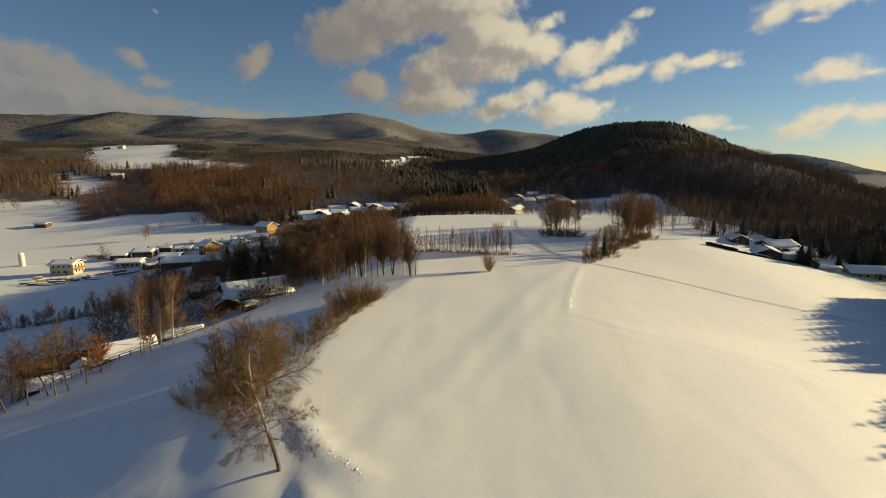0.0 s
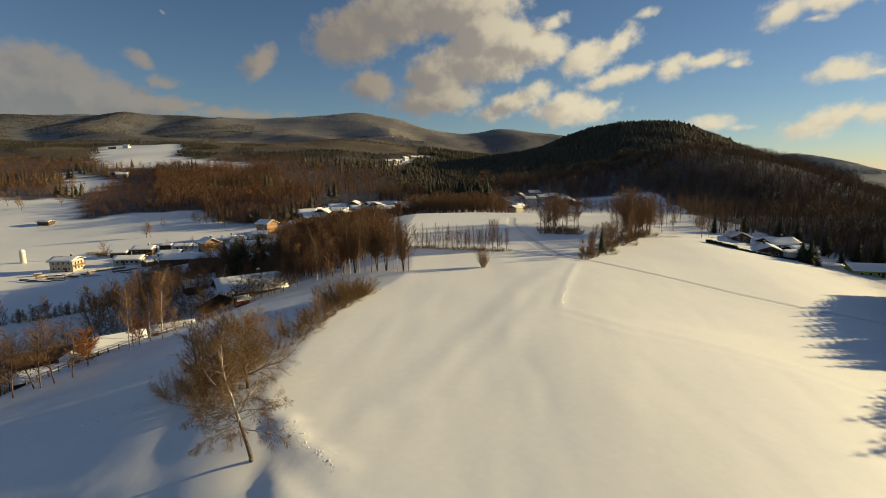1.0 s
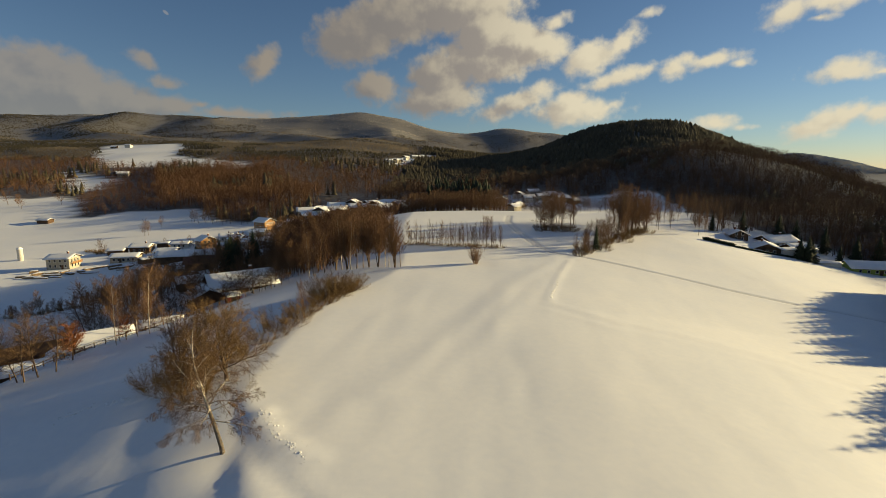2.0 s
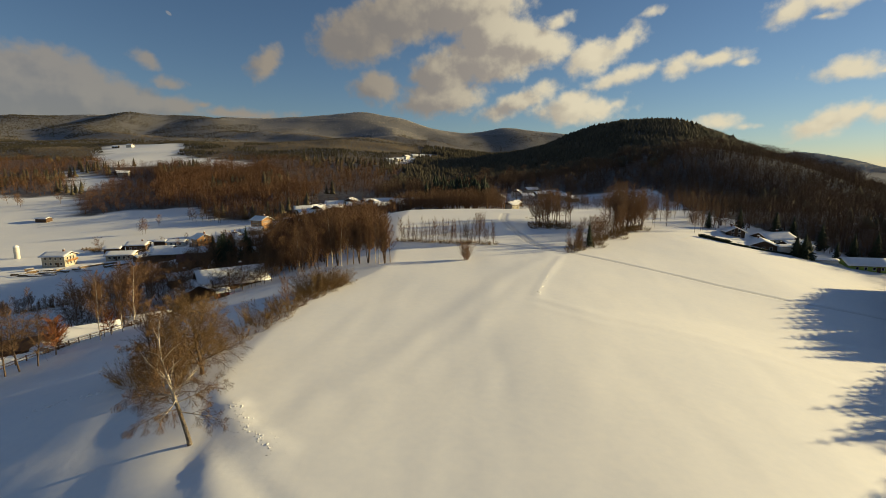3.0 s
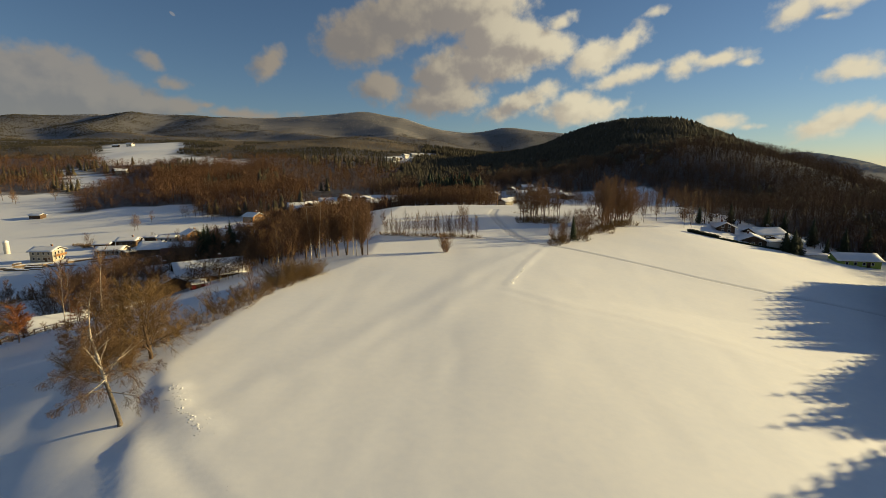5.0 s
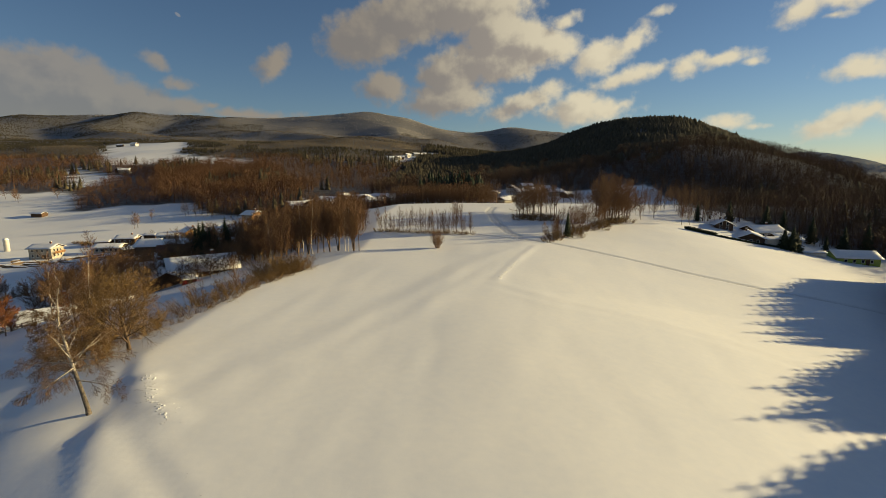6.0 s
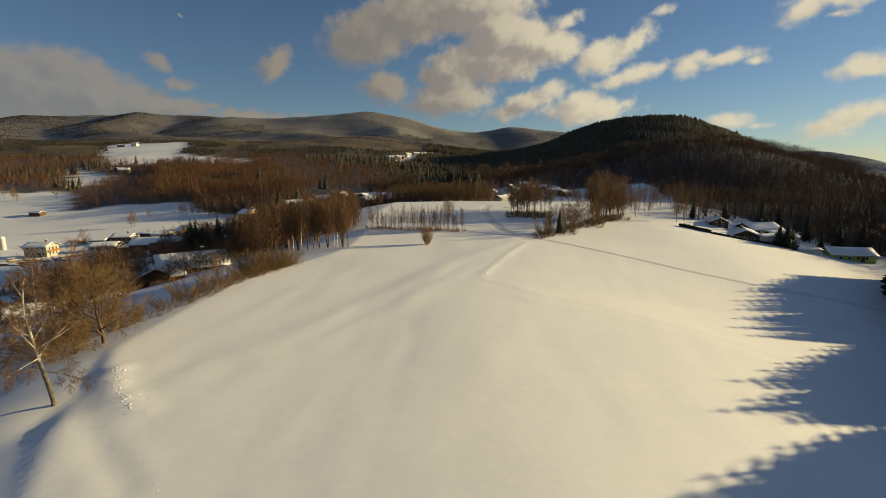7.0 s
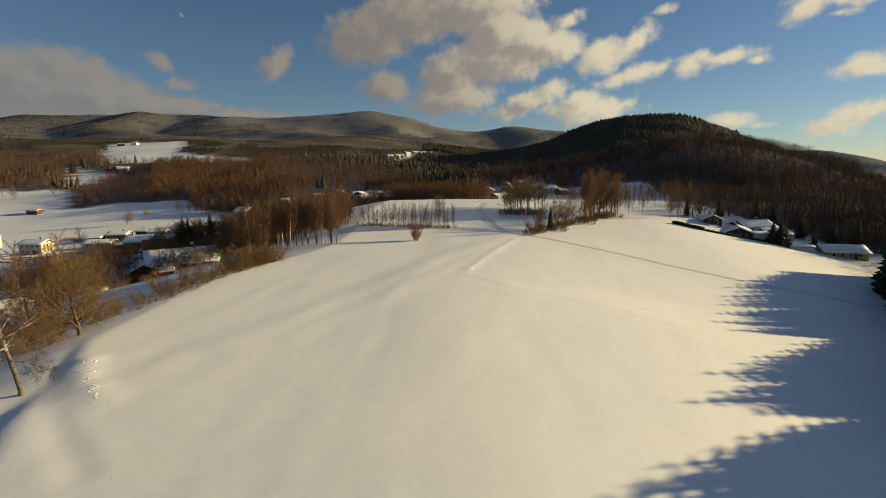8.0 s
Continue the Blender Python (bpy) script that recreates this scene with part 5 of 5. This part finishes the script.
def clipped_hedge(line, high, seed):
    """A clipped evergreen hedge: a core of small ragged leaves."""
    rng = random.Random(seed)
    h = new("garden_hedge")
    s = Shape()
    for (x0, y0), (x1, y1) in zip(line, line[1:]):
        n = max(1, int(math.hypot(x1 - x0, y1 - y0) / 0.35))
        for k in range(n):
            f = k / n
            x, y = x0 + (x1 - x0) * f, y0 + (y1 - y0) * f
            z = up(x, y)
            s.box(x - 0.4, x + 0.4, y - 0.4, y + 0.4, z - 0.2, z + high * 0.9)
            for _ in range(14):
                a = Vector((x + rng.uniform(-0.6, 0.6), y + rng.uniform(-0.6, 0.6), z + rng.uniform(0, high)))
                d = Vector((rng.gauss(0, 1), rng.gauss(0, 1), rng.gauss(0.4, 0.6))).normalized() * 0.55
                e = d.orthogonal().normalized() * 0.3
                s.face(a, a + d * 0.6 + e, a + d, a + d * 0.6 - e)
    part("foliage", s, SPRUCE, h)
    return tagged(h, "clipped dark evergreen hedge round the gardens", "hedge")


clipped_hedge([(115, 206), (120, 203), (124.5, 200)], 1.3, 1)
clipped_hedge([(125, 199.5), (136, 198), (149, 199)], 0.5, 2)

# far villages: three patterns, repeated
chalet_a = put(house("village_house", 12, 10, 5.0, 26, PLASTER, TIMBER, rows("s", 4, 10, (1.0, 3.3)) + rows("w", 3, 8, (1.0, 3.3)), None, True, 1.0, size=0.95), -90, 360, 75, "white village house with a dark timber gable", "village in the hollow")
chalet_b = put(house("village_house", 13, 10, 4.4, 24, CREAM, TIMBER, rows("s", 4, 11, (1.0, 3.0)) + rows("e", 3, 8, (1.0, 3.0)), None, True, 1.0, size=0.95), -80, 366, 10, "cream village house under roof snow", "village in the hollow")
chalet_c = put(house("village_house", 11, 9, 3.2, 28, TIMBER, TIMBER, rows("s", 3, 9, (1.0,)), None, False, 0.8, size=0.95), -99, 353, 30, "dark timber village house under roof snow", "village in the hollow")
for k, (x, y, turn) in enumerate(((-74, 354, 80), (-66, 372, 15), (-60, 360, 85), (-52, 378, 70), (-45, 366, 20), (-38, 384, 80), (-30, 374, 5), (-22, 384, 65), (-58, 388, 40), (-72, 384, 85), (-84, 378, 10), (-96, 371, 70), (-28, 361, 25), (-104, 363, 20), (-44, 390, 5))):
    o = (chalet_a, chalet_b, chalet_c)[k % 3]
    copy_thing(o, Matrix.Translation((x, y, up(x, y))) @ Matrix.Rotation(radians(turn), 4, "Z"))
for k, (x, y, turn) in enumerate(((52, 352, 50), (58, 372, 55), (70, 396, 10), (82, 404, 20), (92, 412, 25), (48, 392, 80), (96, 392, 5), (104, 384, 40), (64, 412, 70), (78, 424, 15))):
    o = (chalet_a, chalet_b, chalet_c)[(k + 1) % 3]
    c = copy_thing(o, Matrix.Translation((x, y, up(x, y))) @ Matrix.Rotation(radians(turn), 4, "Z") @ Matrix.Scale(0.78, 4))
    tagged(c, group="hamlet behind the crest")
for k, (x, y, turn) in enumerate(((-104, 868, 20), (-92, 880, 70), (-88, 896, 10), (-80, 925, 60), (-66, 960, 30), (-700, 1015, 10), (-672, 1020, 0), (-420, 625, 20), (-436, 640, 75))):
    o = (chalet_a, chalet_b, chalet_c)[k % 3]
    c = copy_thing(o, Matrix.Translation((x, y, up(x, y))) @ Matrix.Rotation(radians(turn), 4, "Z"))
    tagged(c, group="outlying farms")

# village trees, orchard and the hedgerow along the stream
V = "village trees"
garden = [bare_tree("garden_tree", 110 + k, 12, 0.16, GARDEN, (0.05 * (k - 1), 0.02), fine=0.02, twigs=TWIG_DARK) for k in range(4)]
for o in garden:
    tagged(o, "leafless broadleaf tree among the village gardens", "tree")
for x, y, h in ((-61.0, 91.8, 14), (-57.6, 97.2, 14.5), (-59.8, 96.6, 11), (-62.4, 94.8, 12), (-60.8, 102.5, 10)):
    plant(pale, x, y, h, V, rng)
beech = stand(bare_tree("beech_tree", 91, 7.2, 0.12, ROUND, fine=0.045, twigs=TWIG_RED), -65.5, 86, 1.0, 0, "young beech still holding russet leaves", "tree", V)
again(beech, -61.5, 95.5, 0.75, 2)
again(beech, -70, 92, 0.8, 4)
thicket(garden, [(-77, 66), (-73, 80), (-78, 84), (-84, 108), (-100, 104), (-112, 70)], 46, (6, 11), V, 92, 2.4)
thicket(garden + pale + full, [(-62, 105), (-56, 112), (-66, 132), (-96, 150), (-104, 138), (-86, 112)], 62, (6, 11), V, 93, 2.4)
sapling = [bare_tree("stream_sapling", 130 + k, 12, 0.12, SLIM, (0.04 * (k - 1), 0.02), fine=0.025) for k in range(3)]
for o in sapling:
    tagged(o, "slender leafless sapling in the hedgerow by the stream", "tree")
for k in range(66):
    f = k / 65
    x, y = -152 + 50 * f + rng.uniform(-1.5, 1.5), 134 + 15 * f + rng.uniform(-1.5, 1.5)
    plant(sapling, x, y, rng.uniform(3.2, 6) if k % 13 else 8.5, "hedgerow along the stream", rng)
    if k % 3 == 0:
        again(shrub_b, x + 1, y + 1, rng.uniform(0.6, 0.9), rng.uniform(0, 6.28))
for x, y, h in ((-87, 114, 4.5), (-84.5, 115, 4.8), (-82, 117, 4.2), (-89, 112, 4.0)):
    plant(garden, x, y, h, "orchard", rng)
for x, y, h in ((-194.5, 309, 9.2), (-193, 310.5, 8.5), (-196, 330, 7), (-188, 262, 8), (-148, 270, 5), (-142, 285, 5.5), (-343, 385, 10), (-352, 392, 9), (-366, 398, 11), (-375, 385, 10), (-322, 400, 9)):
    plant(full, x, y, h * 1.15, V, rng)
wood("crest_wood", "dense leafless brown wood standing on the crest", "thicket",
     scatter(-40, 48, 318, 356, 3.4, lambda x, y: inside(x, y, [(-26, 320), (46, 322), (46, 354), (-34, 356)]), 17), BRUSH, TWIG, (9, 15), 17, 1.0, 0.2)
# wood carried on behind the crest, added to shade the hollow's houses
wood("crest_back_wood", "leafless brown wood added behind the crest to shade the hollow", "thicket",
     scatter(-20, 50, 354, 432, 4.2, lambda x, y: inside(x, y, [(-12, 356), (44, 354), (44, 380), (36, 430), (-6, 426)]), 22), BRUSH, TWIG, (10, 16), 22, 1.0, 0.2)
# dense spruces added here to keep the sun off the hollow's roofs
wood("hollow_spruce_wood", "dark spruces added to shade the hollow", "forest",
     scatter(-16, 44, 384, 428, 4.6, lambda x, y: inside(x, y, [(-14, 392), (40, 384), (36, 428), (-6, 426)]), 25), SPRUCES, SPRUCE, (13, 18), 25, 1.2)
wood("hamlet_trees", "leafless brown trees between the houses behind the crest", "thicket",
     scatter(46, 128, 352, 425, 7.0, lambda x, y: (np.abs(ripple(x, y, 14, 23)) > 0.15) & (along(x, y, [(40, 350), (66, 368), (100, 350), (122, 330)]) > 6), 23), BRUSH, TWIG, (5, 11), 23, 1.0, 0.2)
wood("hollow_trees", "leafless garden trees between the houses in the hollow", "thicket",
     scatter(-112, -12, 360, 418, 7.0, lambda x, y: inside(x, y, [(-108, 372), (-95, 362), (-24, 372), (-12, 415), (-90, 410)]), 18), BRUSH, TWIG, (4, 8), 18, 1.0, 0.2)
wood("village_thicket", "leafless brown trees and scrub between the village houses", "thicket",
     scatter(-134, -40, 62, 312, 4.6, lambda x, y: (inside(x, y, [(-110, 66), (-79, 64), (-80, 80), (-88, 96)]) | inside(x, y, [(-104, 138), (-68, 122), (-66, 150), (-100, 160)]) | inside(x, y, [(-104, 160), (-60, 148), (-50, 168), (-60, 215), (-85, 205), (-105, 185)])) & (along(x, y, [(-76, 181), (-62, 191)]) > 7), 16), THICKET, TWIG, (3, 8), 16, 1.1, 0.2)
thicket(garden, [(-190, 345), (-150, 338), (-118, 338), (-112, 346), (-175, 352)], 34, (6, 11), V, 96, 2.6)
thicket(garden, [(-22, 322), (48, 328), (46, 352), (-25, 352)], 22, (12, 16), "trees behind the crest", 97, 2.6)
thicket(garden, [(55, 330), (75, 335), (74, 352), (56, 350)], 8, (7, 10), "trees behind the crest", 98, 2.6)
thicket(garden, [(95, 330), (120, 320), (128, 350), (100, 365)], 22, (8, 13), "trees behind the crest", 99, 2.6)
for x, y, h in ((-76.5, 178, 14.5), (-80, 181, 12), (-73, 176, 10), (-90, 196, 11), (-66, 168, 9), (-112, 218, 7)):
    tagged(again(spruce_b, x, y, h / 21, rng.uniform(0, 6.28)), "dark spruce between the village houses", "tree", V)

# dark trees standing close between the farms
thicket(full, [(-96, 206), (-78, 214), (-58, 196), (-38, 162), (-40, 150), (-48, 152), (-60, 160), (-74, 160), (-92, 182)], 46, (7, 12), V, 102, 2.8)
for x, y, h in ((-72.5, 168, 13.5), (-75, 170, 11), (-69.5, 181, 13), (-79, 187, 10), (-84, 200, 9.5), (-66, 176, 9), (-62, 183, 10), (-57, 176, 8.5), (-70, 164, 8)):
    tagged(again(spruce_b, x, y, h / 21 * 1.15, rng.uniform(0, 6.28)), "dark spruce between the village houses", "tree", V)
for x, y, h in ((-67.3, 77.5, 12.5), (-66.1, 79.0, 13), (-64.2, 80.6, 11), (-70, 75, 11.5), (-72.5, 73.5, 12.5), (-69, 78, 10)):
    plant(garden, x, y, h, V, rng)

thicket(sapling, [(-62, 166), (-46, 158), (-34, 146), (-30, 142), (-38, 140), (-50, 148), (-64, 156)], 44, (4.5, 8.5), V, 103, 1.7)
wood("farm_scrub", "brown scrub and young trees round the farm", "thicket",
     scatter(-100, -28, 138, 215, 3.2, lambda x, y: inside(x, y, [(-96, 206), (-78, 214), (-58, 196), (-30, 150), (-30, 141), (-44, 148), (-60, 160), (-74, 160), (-92, 182)]), 20), THICKET, TWIG_DARK, (2.5, 7), 20, 1.2, 0.2)

thicket(garden, [(-186, 258), (-176, 262), (-150, 252), (-128, 240), (-112, 250), (-100, 296), (-140, 304), (-172, 286)], 34, (3, 6.5), V, 104, 3.2)
thicket(garden, [(-67, 128), (-60, 123), (-50, 124), (-43, 133), (-40, 139), (-46, 140), (-54, 129)], 22, (4.5, 8.5), V, 105, 1.8)
thicket(full, [(-118, 196), (-98, 178), (-82, 160), (-70, 152), (-74, 140), (-100, 158), (-118, 176)], 50, (4.5, 9), V, 106, 2.2)
thicket(full, [(-62, 250), (-80, 244), (-104, 282), (-92, 312), (-60, 300)], 46, (6, 11), V, 107, 2.6)
for k in range(40):
    x, y = rng.choice(((-200, 268), (-186, 266), (-176, 270), (-160, 258), (-138, 232), (-120, 205), (-112, 226), (-128, 258), (-118, 300)))
    again(rng.choice((shrub_a, shrub_b)), x + rng.uniform(-7, 7), y + rng.uniform(-5, 5), rng.uniform(0.4, 0.75), rng.uniform(0, 6.28))
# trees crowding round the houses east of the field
# same darkened wood colour, standing in for shade behind the houses
wood("east_garden_wood", "dense leafless trees behind the houses, coloured dark for shade", "thicket",
     scatter(118, 205, 196, 250, 3.6, lambda x, y: inside(x, y, [(124, 236), (136, 232), (150, 233), (166, 229), (172, 212), (186, 203), (205, 200), (205, 250), (124, 250)]), 24), BRUSH, SHADED_BARE, (5, 10), 24, 1.1, 0.2)
for x, y, h in ((132, 232, 9), (149, 236, 11), (168, 226, 12), (174, 216, 13), (182, 208, 12), (171, 203, 8), (190, 206, 14), (164, 232, 12)):
    tagged(again(spruce_b, x, y, h / 21, rng.uniform(0, 6.28)), "dark spruce behind the houses", "tree", EAST)

# paling fence along the foot of the bank
fence = new("garden_fence")
FENCE_LINE = [(-72.2, 80), (-70, 87), (-66.5, 93), (-62, 99.5), (-58, 106), (-54, 113)]
fence.matrix_world = Matrix.Translation((-72.2, 80, up(-72.2, 80)))
fence_home = fence.matrix_world.inverted()
post = Shape()
post.box(-0.07, 0.07, -0.07, 0.07, -0.3, 1.15)
post = post.mesh("post", TIMBER)
for (x0, y0), (x1, y1) in zip(FENCE_LINE, FENCE_LINE[1:]):
    n = 4
    for k in range(n):
        xa, ya, xb, yb = (x0 + (x1 - x0) * k / n, y0 + (y1 - y0) * k / n, x0 + (x1 - x0) * (k + 1) / n, y0 + (y1 - y0) * (k + 1) / n)
        p = new("post", post)
        p.parent = fence
        p.matrix_local = fence_home @ Matrix.Translation((xa, ya, up(xa, ya)))
        a, b = fence_home @ Vector((xa, ya, up(xa, ya))), fence_home @ Vector((xb, yb, up(xb, yb)))
        for lift in (0.45, 0.95):
            rail = Shape()
            rail.tube([a + Vector((0, 0, lift)), b + Vector((0, 0, lift))], [0.06, 0.06], 4)
            part("rail", rail, TIMBER, fence)
tagged(fence, "dark wooden post and rail fence along the bank", "fence")
thicket(garden, [(-66, 122), (-52, 116), (-46, 128), (-44, 142), (-52, 152), (-66, 152)], 22, (5, 9), V, 101, 3.0)

# chunks of ploughed snow on the bank and along the drift
rng = random.Random(77)


def chunk(seed):
    r = random.Random(seed)
    s = Shape()
    bm = bmesh.new()
    bmesh.ops.create_icosphere(bm, subdivisions=1, radius=0.5)
    for v in bm.verts:
        v.co = Vector((v.co.x * 1.4, v.co.y * 1.1, v.co.z * 0.36)) * r.uniform(0.55, 1.3)
        s.v.append(tuple(v.co))
    s.f = [tuple(v.index for v in f.verts) for f in bm.faces]
    bm.free()
    return s.mesh("snow_chunk", LUMP, True)


CHUNKS = [chunk(k) for k in range(5)]


def strew(name, label, line, wide, count, size):
    heap = new(name)
    heap.matrix_world = Matrix.Translation((line[0][0], line[0][1], up(*line[0])))
    base = heap.matrix_world.inverted()
    for _ in range(count):
        k = rng.randrange(len(line) - 1)
        f = rng.random()
        x = line[k][0] + (line[k + 1][0] - line[k][0]) * f + rng.gauss(0, wide)
        y = line[k][1] + (line[k + 1][1] - line[k][1]) * f + rng.gauss(0, wide)
        c = new("snow_chunk", rng.choice(CHUNKS))
        c.parent = heap
        c.matrix_local = base @ Matrix.Translation((x, y, up(x, y) - 0.16 * size)) @ Matrix.Rotation(rng.uniform(0, 6.28), 4, "Z") @ Matrix.Scale(size * rng.uniform(0.5, 1.4), 4)
    return tagged(heap, label, "snow heap")


strew("snow_heap", "ridge of broken snow crust lumps at the field edge", CRUST, 0.75, 220, 0.19)
strew("snow_heap", "row of snow lumps thrown up on the bank", [(-46, 59.6), (-41.2, 60.9), (-37.8, 61.3), (-32.5, 61.6)], 0.55, 110, 0.6)
strew("snow_heap", "line of trodden lumps along the drift", [(28, 104), (31, 113), (34.5, 123)], 0.25, 40, 0.6)
strew("snow_heap", "a few trodden lumps on the open snow", [(-2.8, 37.4), (-1.7, 34.8), (0.6, 35.1)], 0.3, 22, 0.13)
